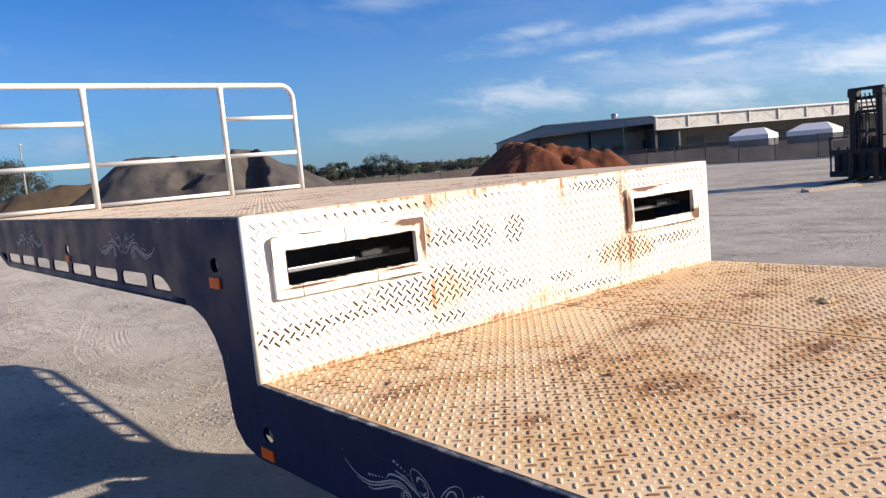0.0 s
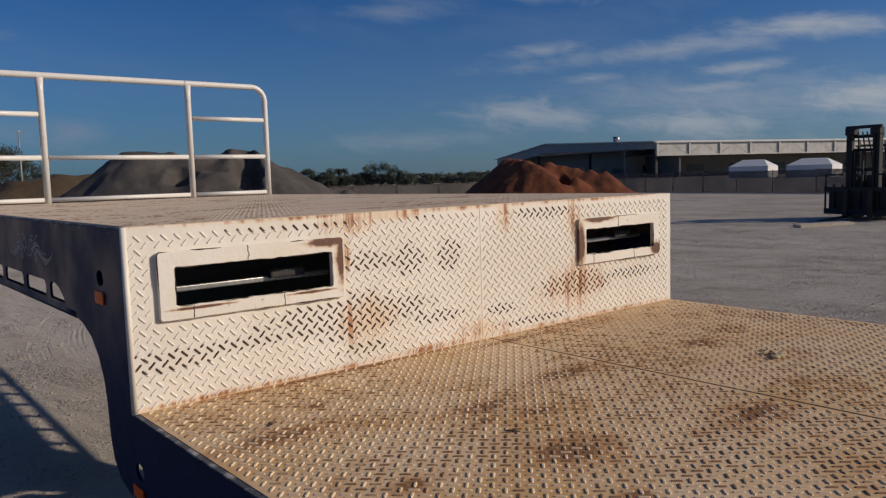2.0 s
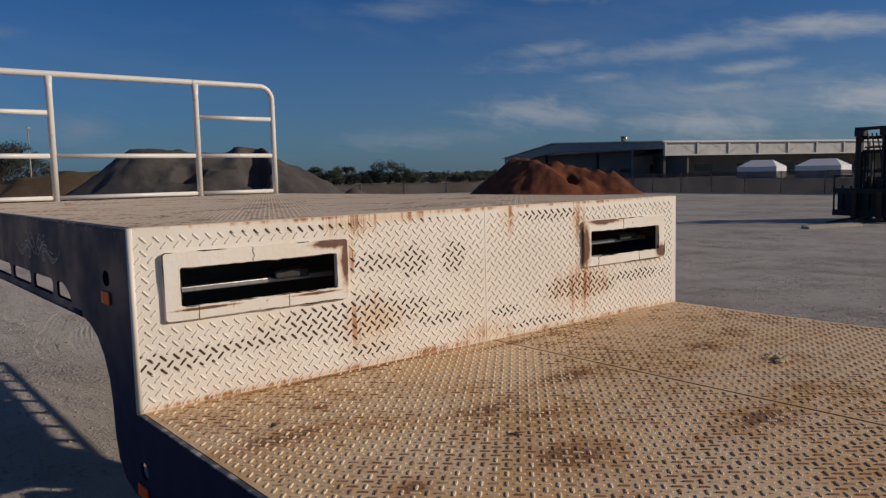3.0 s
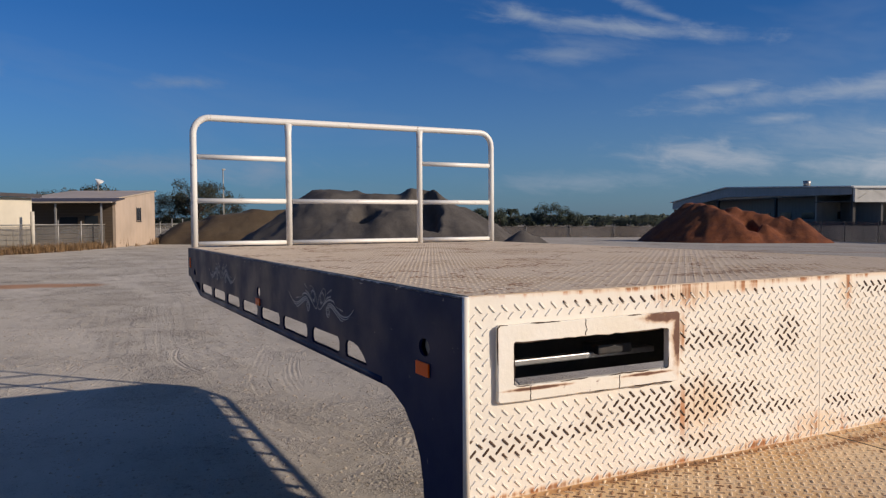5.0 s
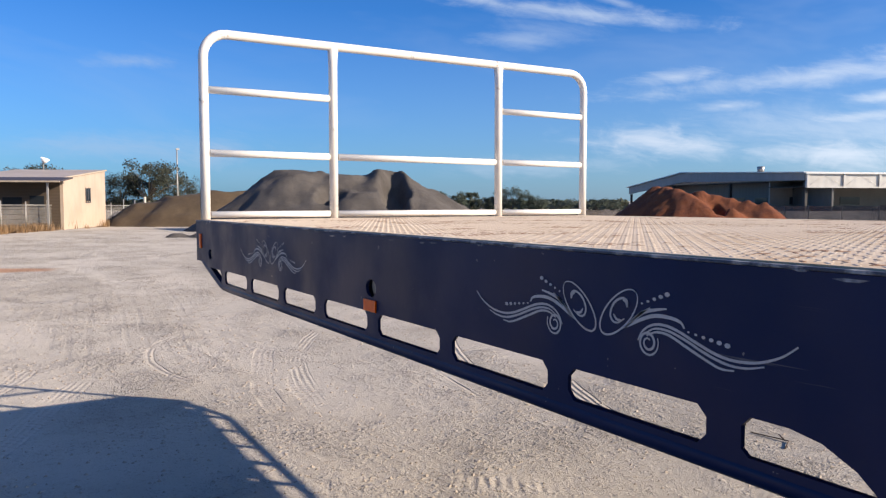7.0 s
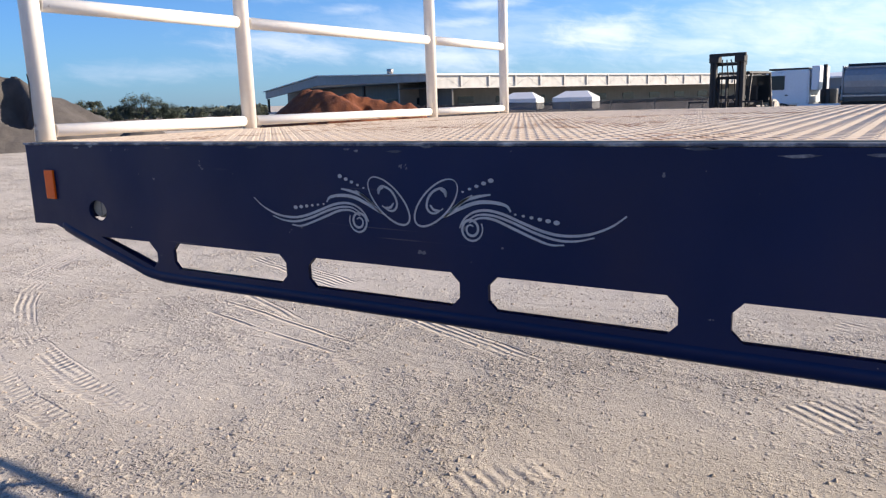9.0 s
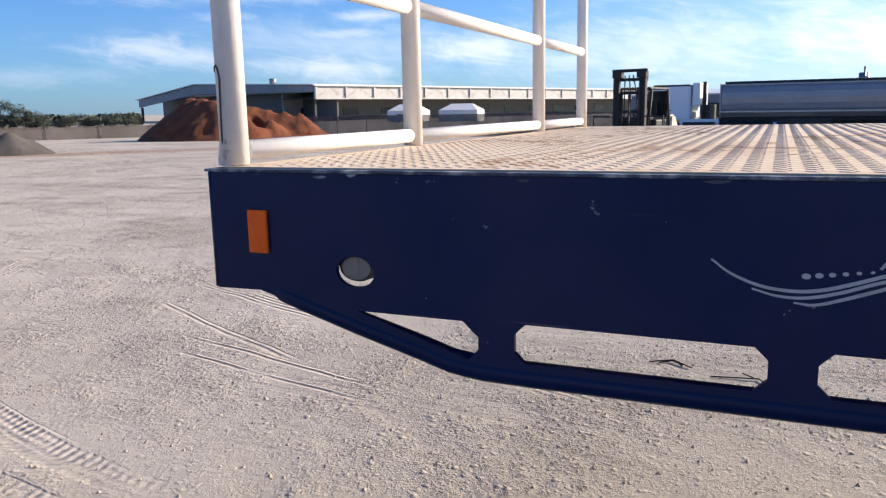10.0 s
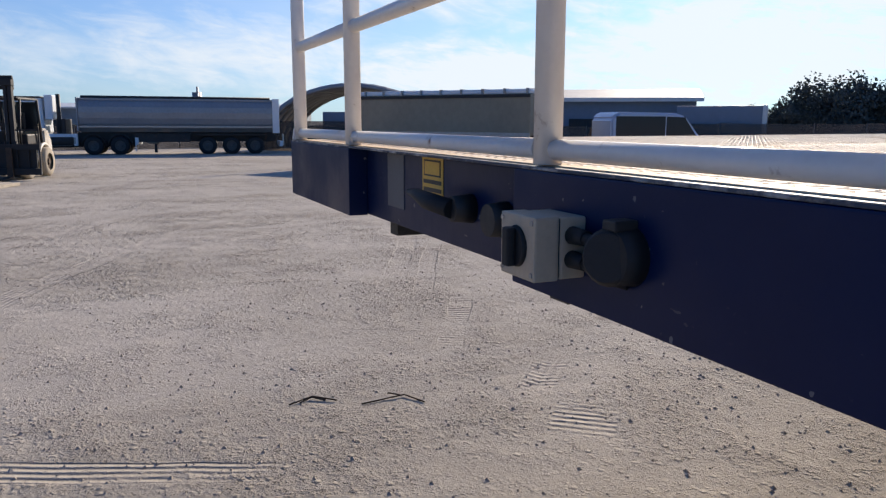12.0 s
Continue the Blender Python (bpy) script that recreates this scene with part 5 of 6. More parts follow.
# ---- tipper truck ----
def tipper(m):
    t = thing("tipper_truck", "white prime mover with a long dull aluminium tipper trailer", "truck", m)
    # local: y forward, x across, z up; the camera sees the side at -x
    L = 10.2
    bm = B()
    half = [(0.80, 1.25), (1.0, 1.45), (1.13, 1.7), (1.21, 2.0), (1.24, 2.3), (1.22, 2.6), (1.14, 2.85), (1.02, 3.0)]
    prof = [(-u, v) for u, v in half[::-1]] + half
    prism(bm, prof, lambda u, v, d: (u, d, v), L)
    part("tub", bm, TANK, t, "dull aluminium rounded tipper tub")
    for x in (-1.26, 1.26):
        part("top_rail", box(B(), x * 0.81 - 0.05, x * 0.81 + 0.05, -0.05, L + 0.05, 2.97, 3.07, 0.02), TANK, t)
        part("mid_rib", box(B(), x * 0.985 - 0.02, x * 0.985 + 0.02, 0.0, L, 1.50, 1.58), STEEL, t)
    part("rolled_tarp", rod(B(), (-0.80, 0.1, 3.12), (-0.80, L - 0.1, 3.12), 0.09, None, 12), DARK, t, "rolled black tarpaulin along the top")
    part("tailgate", box(B(), -1.24, 1.24, -0.30, -0.02, 1.25, 3.05, 0.05), TANK, t)
    part("tailgate_frame", box(B(), -1.3, -1.2, -0.38, 0.0, 1.2, 3.12, 0.02), CABWHITE, t)
    part("headboard", box(B(), -1.24, 1.24, L + 0.02, L + 0.1, 1.3, 3.1, 0.03), TANK, t)
    # chassis made broad and deep to stand for the dark shadow underneath
    part("chassis_rail", box(B(), -0.55, 0.55, -0.2, L + 0.2, 0.72, 1.22), DARK, t)
    part("rear_bumper", box(B(), -1.2, 1.2, -0.55, -0.38, 0.45, 0.75, 0.03), CABWHITE, t)
    for y in (1.0, 2.3, 3.6):
        for x in (-0.98, 0.98):
            wheel(t, x, y, 0.50, 0.50, 0.42, RIM, -1 if x < 0 else 1)
    part("mudguard", box(B(), -1.2, 1.2, 0.35, 4.2, 1.06, 1.12), DARK, t)
    part("landing_leg", box(B(), -0.95, -0.80, 6.3, 6.45, 0.12, 1.0), DARK, t)
    # prime mover
    y0 = L - 2.2
    for y in (y0 + 0.2, y0 + 1.55):
        for x in (-0.95, 0.95):
            wheel(t, x, y, 0.50, 0.50, 0.42, RIM, -1 if x < 0 else 1)
    for x in (-1.0, 1.0):
        wheel(t, x, y0 + 5.3, 0.50, 0.50, 0.30, RIM, -1 if x < 0 else 1)
    # likewise enlarged, its dark bulk filling in the shadow below the truck
    part("truck_chassis", box(B(), -0.45, 0.45, y0 - 0.6, y0 + 6.2, 0.42, 0.92), DARK, t)
    part("rear_light_bar", box(B(), -1.15, 1.15, y0 - 0.75, y0 - 0.6, 0.55, 0.95, 0.02), CABWHITE, t)
    part("fuel_tank", rod(B(), (-0.95, y0 + 2.5, 0.75), (-0.95, y0 + 4.3, 0.75), 0.34, None, 18), DARK, t, "dark round fuel tank")
    part("side_skirt", box(B(), -1.2, -1.05, y0 + 2.3, y0 + 4.5, 0.5, 1.15, 0.04), CABWHITE, t)
    bm = B()
    prism(bm, [(y0 + 3.9, 1.15), (y0 + 6.5, 1.05), (y0 + 6.65, 1.5), (y0 + 6.5, 2.2), (y0 + 6.2, 2.95), (y0 + 5.2, 3.02), (y0 + 3.95, 3.02)], lambda u, v, d: (-1.2 + d, u, v), 2.4)
    bmesh.ops.bevel(bm, geom=bm.edges[:], offset=0.07, segments=2, affect="EDGES")
    cab = part("cab", bm, CABWHITE, t, "white truck cab with dark windows")
    for x in (-1.235, 1.19):
        part("side_window", box(B(), x, x + 0.045, y0 + 5.2, y0 + 6.2, 1.95, 2.72), WINDOW, cab)
        part("door_handle", box(B(), x - 0.02, x + 0.03, y0 + 5.0, y0 + 5.15, 1.62, 1.68, 0.005), BLACK, cab)
        part("wheel_arch", tube(B(), [(x * 0.99, y0 + 5.3 + 0.62 * math.cos(a * math.pi / 8), 0.55 + 0.62 * math.sin(a * math.pi / 8)) for a in range(9)], 0.05, 6), BLACK, cab)
    part("windscreen", box(B(), -1.0, 1.0, y0 + 6.30, y0 + 6.40, 2.05, 2.75), WINDOW, cab)
    part("cab_roof", box(B(), -1.15, 1.15, y0 + 4.0, y0 + 6.1, 3.02, 3.12, 0.03), DARK, cab, "dark roof panel")
    part("sun_visor", box(B(), -1.1, 1.1, y0 + 6.2, y0 + 6.5, 2.82, 2.9), DARK, cab)
    part("air_fairing", box(B(), -1.1, 1.1, y0 + 3.45, y0 + 3.85, 1.9, 3.2, 0.05), CABWHITE, t)
    part("exhaust_pipe", rod(B(), (-0.9, y0 + 3.2, 1.0), (-0.9, y0 + 3.2, 3.25), 0.11, None, 14), DARK, t)
    part("air_tank_rack", box(B(), -0.95, 0.95, y0 + 2.9, y0 + 3.35, 1.0, 1.95, 0.05), DARK, t)
    part("battery_box", box(B(), -1.15, -0.6, y0 + 3.0, y0 + 3.7, 0.55, 1.05, 0.03), DARK, t)
    for y in (y0 + 0.2, y0 + 1.55):
        part("drive_mudguard", tube(B(), [(-0.95, y + 0.60 * math.cos(a * math.pi / 8), 0.52 + 0.60 * math.sin(a * math.pi / 8)) for a in range(9)], 0.06, 6), DARK, t)
    for k in range(4):
        part("step_tread", box(B(), -1.21, -1.06, y0 + 2.4 + k * 0.5, y0 + 2.75 + k * 0.5, 0.62, 0.95, 0.02), STEEL, t)
    part("tool_box", box(B(), -1.1, -0.5, 6.2, 6.8, 0.62, 1.15, 0.03), TIMBER, t, "tan tool box behind the drive wheels")
    part("light_panel", box(B(), -1.15, -0.6, -0.62, -0.55, 0.5, 1.15, 0.02), FORK_WHITE, t)
    part("mud_flap", box(B(), -1.2, -0.7, y0 - 0.62, y0 - 0.58, 0.2, 0.95), CABWHITE, t)
    part("side_guard", box(B(), -1.12, -1.06, 4.5, 7.4, 0.70, 1.15, 0.02), DARK, t)
    part("hose_box", box(B(), -1.0, -0.5, 4.5, 5.6, 0.72, 1.18, 0.04), DARK, t)
    part("mirror", box(B(), -1.45, -1.28, y0 + 6.1, y0 + 6.25, 1.9, 2.55, 0.03), BLACK, t)
    return t


tx, ty = spot(100.6, 46.5, E12)
hx, hy = spot(88.6, 47.0, E12)
tipper(pose(tx, ty, ground_z(tx, ty) - 0.02, 0, 0, math.degrees(math.atan2(-(hx - tx), hy - ty))))


# ---- tub trailer ----
def tub_trailer(m, L):
    t = thing("tub_trailer", "long grey-brown steel-sided tipping trailer with covered top", "trailer", m)
    part("tub", box(B(), -1.2, 1.2, 0.0, L, 1.25, 2.62, 0.04), TUB, t)
    part("cover", box(B(), -1.15, 1.15, 0.02, L - 0.02, 2.625, 2.78, 0.05), CABWHITE, t, "white tarpaulin cover")
    for k in range(10):
        part("cover_bow", box(B(), -1.22, 1.22, 0.1 + k * L * 0.108, 0.16 + k * L * 0.108, 2.60, 2.80, 0.01), POSTS, t)
    for x in (-1.22, 1.22):
        part("top_rail", box(B(), x - 0.03, x + 0.03, 0.0, L, 2.50, 2.60), DARK, t)
        part("bottom_rail", box(B(), x - 0.03, x + 0.03, 0.0, L, 1.20, 1.34), STEEL, t)
    part("chassis_rail", box(B(), -0.5, 0.5, 0.2, L, 0.85, 1.22), DARK, t)
    for y in (1.0, 2.25, 3.5):
        for x in (-0.95, 0.95):
            wheel(t, x, y, 0.50, 0.50, 0.40, RIM, -1 if x < 0 else 1)
    for x in (-0.8, 0.7):
        part("landing_leg", box(B(), x, x + 0.12, L - 2.1, L - 1.98, 0.0, 0.86), DARK, t)
    return t


lx, ly = spot(107.5, 31.0, E12)
rx, ry = spot(120.8, 26.5, E12)
tub_trailer(pose(rx, ry, ground_z(rx, ry), 0, 0, math.degrees(math.atan2(-(lx - rx), ly - ry))), math.hypot(lx - rx, ly - ry))


# ---- van ----
def van(m):
    t = thing("passenger_van", "pale blue-silver passenger van with dark windows", "van", m)
    bm = B()
    prism(bm, [(-2.4, 0.35), (2.3, 0.35), (2.45, 0.75), (2.35, 1.05), (1.55, 1.22), (0.85, 1.95), (0.4, 2.06), (-2.15, 2.08), (-2.4, 1.85)], lambda u, v, d: (-0.92 + d, u, v), 1.84)
    bmesh.ops.bevel(bm, geom=bm.edges[:], offset=0.08, segments=3, affect="EDGES")
    part("body", bm, VANPAINT, t)
    for x in (-0.932, 0.92):
        for win in ([(-2.2, 1.2), (-0.05, 1.2), (-0.05, 1.93), (-2.2, 1.93)], [(0.0, 1.2), (1.4, 1.2), (0.8, 1.9), (0.0, 1.93)]):
            bm = B()
            prism(bm, win, lambda u, v, d: (x + d, u, v), 0.012)
            part("side_window", bm, WINDOW, t)
    bm = B()
    prism(bm, [(1.50, 1.25), (1.52, 1.27), (0.9, 1.93), (0.88, 1.9)], lambda u, v, d: (-0.8 + d, u, v), 1.6)
    part("windscreen", bm, WINDOW, t)
    part("mirror", box(B(), -1.15, -0.95, 1.05, 1.2, 1.25, 1.45, 0.04), VANPAINT, t)
    for y in (-1.5, 1.55):
        for x in (-0.8, 0.8):
            wheel(t, x, y, 0.34, 0.34, 0.24, STEEL, -1 if x < 0 else 1)
    part("tail_lamp", box(B(), -0.95, -0.85, -2.45, -2.38, 1.2, 1.5, 0.02), RUSTIRON, t)
    return t


vx, vy = spot(128.5, 29.0, E12)
van(pose(vx, vy, ground_z(vx, vy), 0, 0, 168) @ Matrix.Diagonal((1.0, 0.86, 1.0, 1)))


# ---- the large warehouse ----
def warehouse():
    P0 = Vector((147.7, 99.9, 0))
    a = Vector((33, -12, 0)).normalized()   # along the lit front
    b = Vector((12, 33, 0)).normalized()    # along the shaded gable end
    base, size = ground_z(P0.x, P0.y), 1.45
    t = thing("warehouse", "long low grey warehouse with white latticed fascia and shaded open front", "warehouse", Matrix(((a.x * size, b.x * size, 0, P0.x), (a.y * size, b.y * size, 0, P0.y), (0, 0, size, base), (0, 0, 0, 1))))
    L = 132.0
    up = 0.02
    # gable end: band under the roof line, wall set back below with shade in its colour
    bm = B()
    prism(bm, [(0, 4.5 + up), (0, 5.55 + up), (36, 6.75 + up), (60, 4.35 + up), (60, 2.9 + up), (36, 5.0 + up)], lambda u, v, d: (d, u, v), 0.3)
    part("gable_band", bm, SHED_GREY, t, "grey sheet gable band")
    part("gable_wall", box(B(), 4.5, 4.8, 3.0, 58.5, 0, 4.6 + up), SHED_SHADED, t)
    part("gable_soffit", box(B(), 0.3, 4.5, 3.0, 58.5, 4.5 + up, 4.6 + up), SHED_SHADED, t)
    part("corner_wall", box(B(), 4.5, 4.8, -0.1, 3.0, 0, 3.5 + up), SHED_SHADED, t)
    for y in (0.2, 20, 40, 59.5):
        part("gable_column", box(B(), 0.3, 0.7, y, y + 0.4, 0, 4.4 + up if y < 50 else 2.9 + up), DARK, t)
    for k in range(5):
        part("window", box(B(), 4.44, 4.49, 9 + k * 6.5, 12.5 + k * 6.5, 0.9 + up, 2.0 + up), WINDOW, t)
    bm = B()
    prism(bm, [(-0.3, 5.60 + up), (36, 6.78 + up), (60.6, 4.36 + up), (60.6, 4.50 + up), (36, 6.96 + up), (-0.3, 5.74 + up)], lambda u, v, d: (-0.4 + d, u, v), L)
    part("roof", bm, SHED_ROOF, t)
    part("roof_vent", rod(B(), (0.8, 12.0, 6.1 + up), (0.8, 12.0, 7.0 + up), 0.5, 0.6, 12), STEEL, t)
    # fascia with lattice
    part("fascia_panel", box(B(), 0.0, L, -0.4, -0.2, 3.45 + up, 5.50 + up), SHED_WHITE, t, "white sheet fascia")
    part("fascia_top", box(B(), -0.3, L, -0.75, -0.3, 5.44 + up, 5.66 + up), SHED_ROOF, t)
    part("fascia_bottom", box(B(), 0.0, L, -0.62, -0.42, 3.40 + up, 3.62 + up), SHED_WHITE, t)
    for x in np.arange(0.0, L, 6.0):
        part("fascia_post", box(B(), x, x + 0.35, -0.60, -0.42, 3.62 + up, 5.44 + up), SHED_WHITE, t)
        part("fascia_brace", rod(B(), (x + 0.3, -0.5, 3.7 + up), (x + 3.0, -0.5, 5.3 + up), 0.018, None, 6), SHED_WHITE, t)
        part("fascia_brace", rod(B(), (x + 3.0, -0.5, 5.3 + up), (x + 5.8, -0.5, 3.7 + up), 0.018, None, 6), SHED_WHITE, t)
    part("front_wall", box(B(), 0.5, L, 9.0, 9.3, 0, 5.3 + up), SHED_WALL, t, "beige wall in shade under the canopy")
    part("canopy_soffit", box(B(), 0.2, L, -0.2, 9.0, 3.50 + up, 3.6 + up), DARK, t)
    for x in np.arange(4.0, L - 6, 9.0):
        part("window", box(B(), x, x + 3.6, 8.9, 8.98, 0.9 + up, 2.1 + up), WINDOW, t)
    return t


warehouse()


def marquee(az, r, turn, w, d, e, h):
    t = thing("marquee", "large white hip-roofed marquee beyond the fence", "tent", at(az, r, turn, 0.0, E25), "marquees")
    bm = B()
    vs = [bm.verts.new(p) for p in ((-w, -d, e), (w, -d, e), (w, d, e), (-w, d, e), (-w * 0.55, 0, h), (w * 0.55, 0, h))]
    for f in ((0, 1, 5, 4), (1, 2, 5), (2, 3, 4, 5), (3, 0, 4)):
        bm.faces.new([vs[i] for i in f])
    part("canopy", bm, TENT, t)
    part("valance", box(B(), -w - 0.03, w + 0.03, -d - 0.03, -d, e - 0.3, e + 0.02), TENT, t)
    for x0, x1, y0, y1 in ((-w, w, -d, -d + 0.05), (-w, -w + 0.05, -d + 0.05, d), (w - 0.05, w, -d + 0.05, d), (-w + 0.05, w - 0.05, d - 0.05, d)):
        part("wall_panel", box(B(), x0, x1, y0, y1, 0, e), TENT_WALL, t)
    return t


marquee(62.1, 156.0, -78, 3.5, 3.4, 2.1, 3.35)
marquee(65.9, 150.0, -80, 3.7, 3.6, 2.1, 3.30)


def screen_fence(name, label, ends, height, mat, step=3.0):
    """A fence of posts with cloth or mesh tied on, along straight runs."""
    t = thing(name, label, "fence", kind="structure")
    for (x0, y0), (x1, y1) in zip(ends, ends[1:]):
        n = max(int(math.hypot(x1 - x0, y1 - y0) / step), 1)
        for k in range(n):
            ax, ay, bx, by = (x0 + (x1 - x0) * k / n, y0 + (y1 - y0) * k / n, x0 + (x1 - x0) * (k + 1) / n, y0 + (y1 - y0) * (k + 1) / n)
            az_, bz = ground_z(ax, ay), ground_z(bx, by)
            bm = B()
            nx, ny = -(by - ay), bx - ax
            ln = math.hypot(nx, ny)
            nx, ny = nx / ln * 0.02, ny / ln * 0.02
            va = [bm.verts.new(p) for p in ((ax, ay, az_), (bx, by, bz), (bx, by, bz + height), (ax, ay, az_ + height + 0.04 * (k % 3)))]
            vb = [bm.verts.new((v.co.x + nx, v.co.y + ny, v.co.z)) for v in va]
            bm.faces.new(va)
            bm.faces.new(vb[::-1])
            for i in range(4):
                bm.faces.new((va[i], va[(i + 1) % 4], vb[(i + 1) % 4], vb[i]))
            part("cloth_panel", bm, mat, t)
            part("post", rod(B(), (ax - nx * 2, ay - ny * 2, az_ - 0.1), (ax - nx * 2, ay - ny * 2, az_ + height + 0.06), 0.03, None, 6), WIRE, t)
    return t


screen_fence("yard_fence", "dusty brown shade cloth on a post fence along the yard", [spot(50.5, 84), spot(57, 69), spot(66, 61), spot(75, 56), spot(84, 57), spot(97, 61), spot(110, 58), spot(124, 54)], 1.65, SHADE)
screen_fence("far_fence", "low grey-brown fence behind the heaps", [spot(17, 82), spot(28, 80), spot(38, 80), spot(50.5, 84)], 1.15, SHADE, 4.0)
screen_fence("side_fence", "dark cloth fence along the far side of the yard", [spot(124, 58), spot(133, 55), spot(146, 50), spot(165, 46)], 1.9, SHADE)


# ---- arch shelter ----
def arch_shelter(m):
    t = thing("arch_shelter", "grey corrugated arched shelter over stacked bays", "shelter", m)
    bm = B()
    n, R, H, L = 28, 6.2, 4.22, 9.0
    ribs = 14
    for i in range(ribs):
        for s in range(n):
            a0, a1 = math.pi * s / n, math.pi * (s + 1) / n
            x0, x1 = L * i / ribs, L * (i + 1) / ribs
            for q0, q1, bump in ((x0, (x0 + x1) / 2, 0.0), ((x0 + x1) / 2, x1, 1.0)):
                r0, r1 = (1.0, 1.03) if bump == 0 else (1.03, 1.0)
                vs = [bm.verts.new(p) for p in ((R * r0 * math.cos(a0), q0, H * r0 * math.sin(a0)), (R * r0 * math.cos(a1), q0, H * r0 * math.sin(a1)), (R * r1 * math.cos(a1), q1, H * r1 * math.sin(a1)), (R * r1 * math.cos(a0), q1, H * r1 * math.sin(a0)))]
                bm.faces.new(vs)
    part("arched_roof", bm, CORRUGATED, t)
    for k in range(7):
        y = 0.05 + k * 1.3
        part("arch_rib", tube(B(), [(R * 0.985 * math.cos(math.pi * s / n), y, H * 0.985 * math.sin(math.pi * s / n)) for s in range(n + 1)], 0.13, 6), CORRUGATED, t)
    part("bay_wall", box(B(), -6.0, 6.0, -0.3, 0.0, 0, 1.9), SHADE, t)
    part("container_wall", box(B(), -2.0, 5.5, 0.4, 2.8, 0, 2.5, 0.03), BLUEROOF, t)
    return t


arch_shelter(at(106.4, 50.0, -106.4 - 12, 0.0, E12))


# ---- far sheds behind the trucks ----
def far_shed(name, label, az0, r0, az1, r1, h, wall, roof, depth=18.0):
    x0, y0 = spot(az0, r0, E12)
    x1, y1 = spot(az1, r1, E12)
    L = math.hypot(x1 - x0, y1 - y0)
    ang = math.degrees(math.atan2(y1 - y0, x1 - x0))
    t = thing(name, label, "shed", pose(x0, y0, ground_z(x0, y0), 0, 0, ang))
    part("wall", box(B(), 0, L, 0, depth, 0, h), wall, t)
    bm = B()
    prism(bm, [(-0.6, h), (depth / 2, h + 0.9), (depth + 0.6, h), (depth + 0.6, h + 0.18), (depth / 2, h + 1.1), (-0.6, h + 0.18)], lambda u, v, d: (-0.5 + d, u, v), L + 1.0)
    part("roof", bm, roof, t)
    part("gutter", box(B(), -0.5, L + 0.5, -0.75, -0.6, h - 0.1, h + 0.2), SHED_ROOF, t)
    for k in range(int(L / 7)):
        part("roller_door", box(B(), 2 + k * 7, 5.5 + k * 7, -0.06, -0.01, 0, h * 0.62), DARK, t)
    return t


far_shed("far_shed", "low pale-roofed shed behind the parked trucks", 80.5, 168, 103, 150, 4.4, SHED_GREY, SHED_ROOF)
far_shed("blue_shed", "long blue-grey shed with white gutter", 108.5, 66, 131.3, 62, 3.75, BLUEROOF, CORRUGATED, 12)
box_t = thing("site_container", "grey-blue shipping container beyond the fence", "container", at(133.0, 60, 43, 0.0, E12))
part("shell", box(B(), -3.0, 3.0, -1.2, 1.2, 0, 3.2, 0.03), BLUEROOF, box_t)
part("end_frame", box(B(), -3.1, -2.8, -1.25, 1.25, 0, 3.25, 0.03), SHED_ROOF, box_t)
silo = thing("roof_plant", "small silver stacks standing above the far roofs", "stack", at(93.7, 108))
for k, (x, h, r) in enumerate(((-2.2, 5.3, 0.35), (0.0, 6.6, 0.14), (0.8, 5.9, 0.6), (3.6, 5.2, 0.3))):
    part("stack", rod(B(), (x, 0, 0), (x, 0, h), r, None, 12), STEEL, silo)


# ---- portable houses and boundary fence ----
def house(name, label, az0, r0, az1, r1, h, depth, wall, windows, eave=0.35, tilt=0.25):
    x0, y0 = spot(az0, r0, E55)
    x1, y1 = spot(az1, r1, E55)
    L = math.hypot(x1 - x0, y1 - y0)
    t = thing(name, label, "building", pose(x0, y0, ground_z(x0, y0), 0, 0, math.degrees(math.atan2(y1 - y0, x1 - x0))))
    part("wall", box(B(), 0, L, 0, depth, 0.35, h), wall, t)
    part("skirt", box(B(), 0.05, L - 0.05, 0.05, depth - 0.05, 0, 0.36), HOUSE_ROOF, t)
    bm = B()
    prism(bm, [(-eave, h), (depth + eave, h + tilt), (depth + eave, h + tilt + 0.2), (-eave, h + 0.22)], lambda u, v, d: (-0.3 + d, u, v), L + 0.6)
    part("roof", bm, HOUSE_ROOF, t)
    part("gutter", box(B(), -0.3, L + 0.3, -eave - 0.1, -eave, h + 0.02, h + 0.2), HOUSE_ROOF, t)
    for f, w, z0, z1 in windows:
        win = part("window", box(B(), f * L - w / 2, f * L + w / 2, -0.03, -0.002, z0, z1), WINDOW, t)
        part("blind", box(B(), f * L + 0.06, f * L + w / 2 - 0.06, -0.036, -0.031, z0 + 0.1, z1 - 0.1), BLIND, win)
        part("frame", box(B(), f * L - w / 2 - 0.06, f * L - w / 2, -0.05, -0.002, z0 - 0.06, z1 + 0.06), HOUSE_ROOF, win)
        part("frame", box(B(), f * L + w / 2, f * L + w / 2 + 0.06, -0.05, -0.002, z0 - 0.06, z1 + 0.06), HOUSE_ROOF, win)
        part("sill", box(B(), f * L - w / 2 - 0.06, f * L + w / 2 + 0.06, -0.06, -0.002, z0 - 0.12, z0 - 0.06), HOUSE_ROOF, win)
    return t


house("site_office", "cream panelled portable office with dark roof edge and windows", -9.0, 43.0, -0.95, 50.0, 3.12, 6.0, HOUSE, [(0.37, 0.85, 1.15, 2.3), (0.68, 0.85, 1.15, 2.3)])
left_office = house("site_hut", "olive-cream portable hut with an air conditioner on its wall", -17.0, 43.5, -9.1, 46.0, 3.0, 6.0, HOUSE_TAN, [])
part("air_conditioner", box(B(), 4.2, 5.0, -0.55, -0.01, 1.7, 2.3, 0.03), BLIND, left_office)


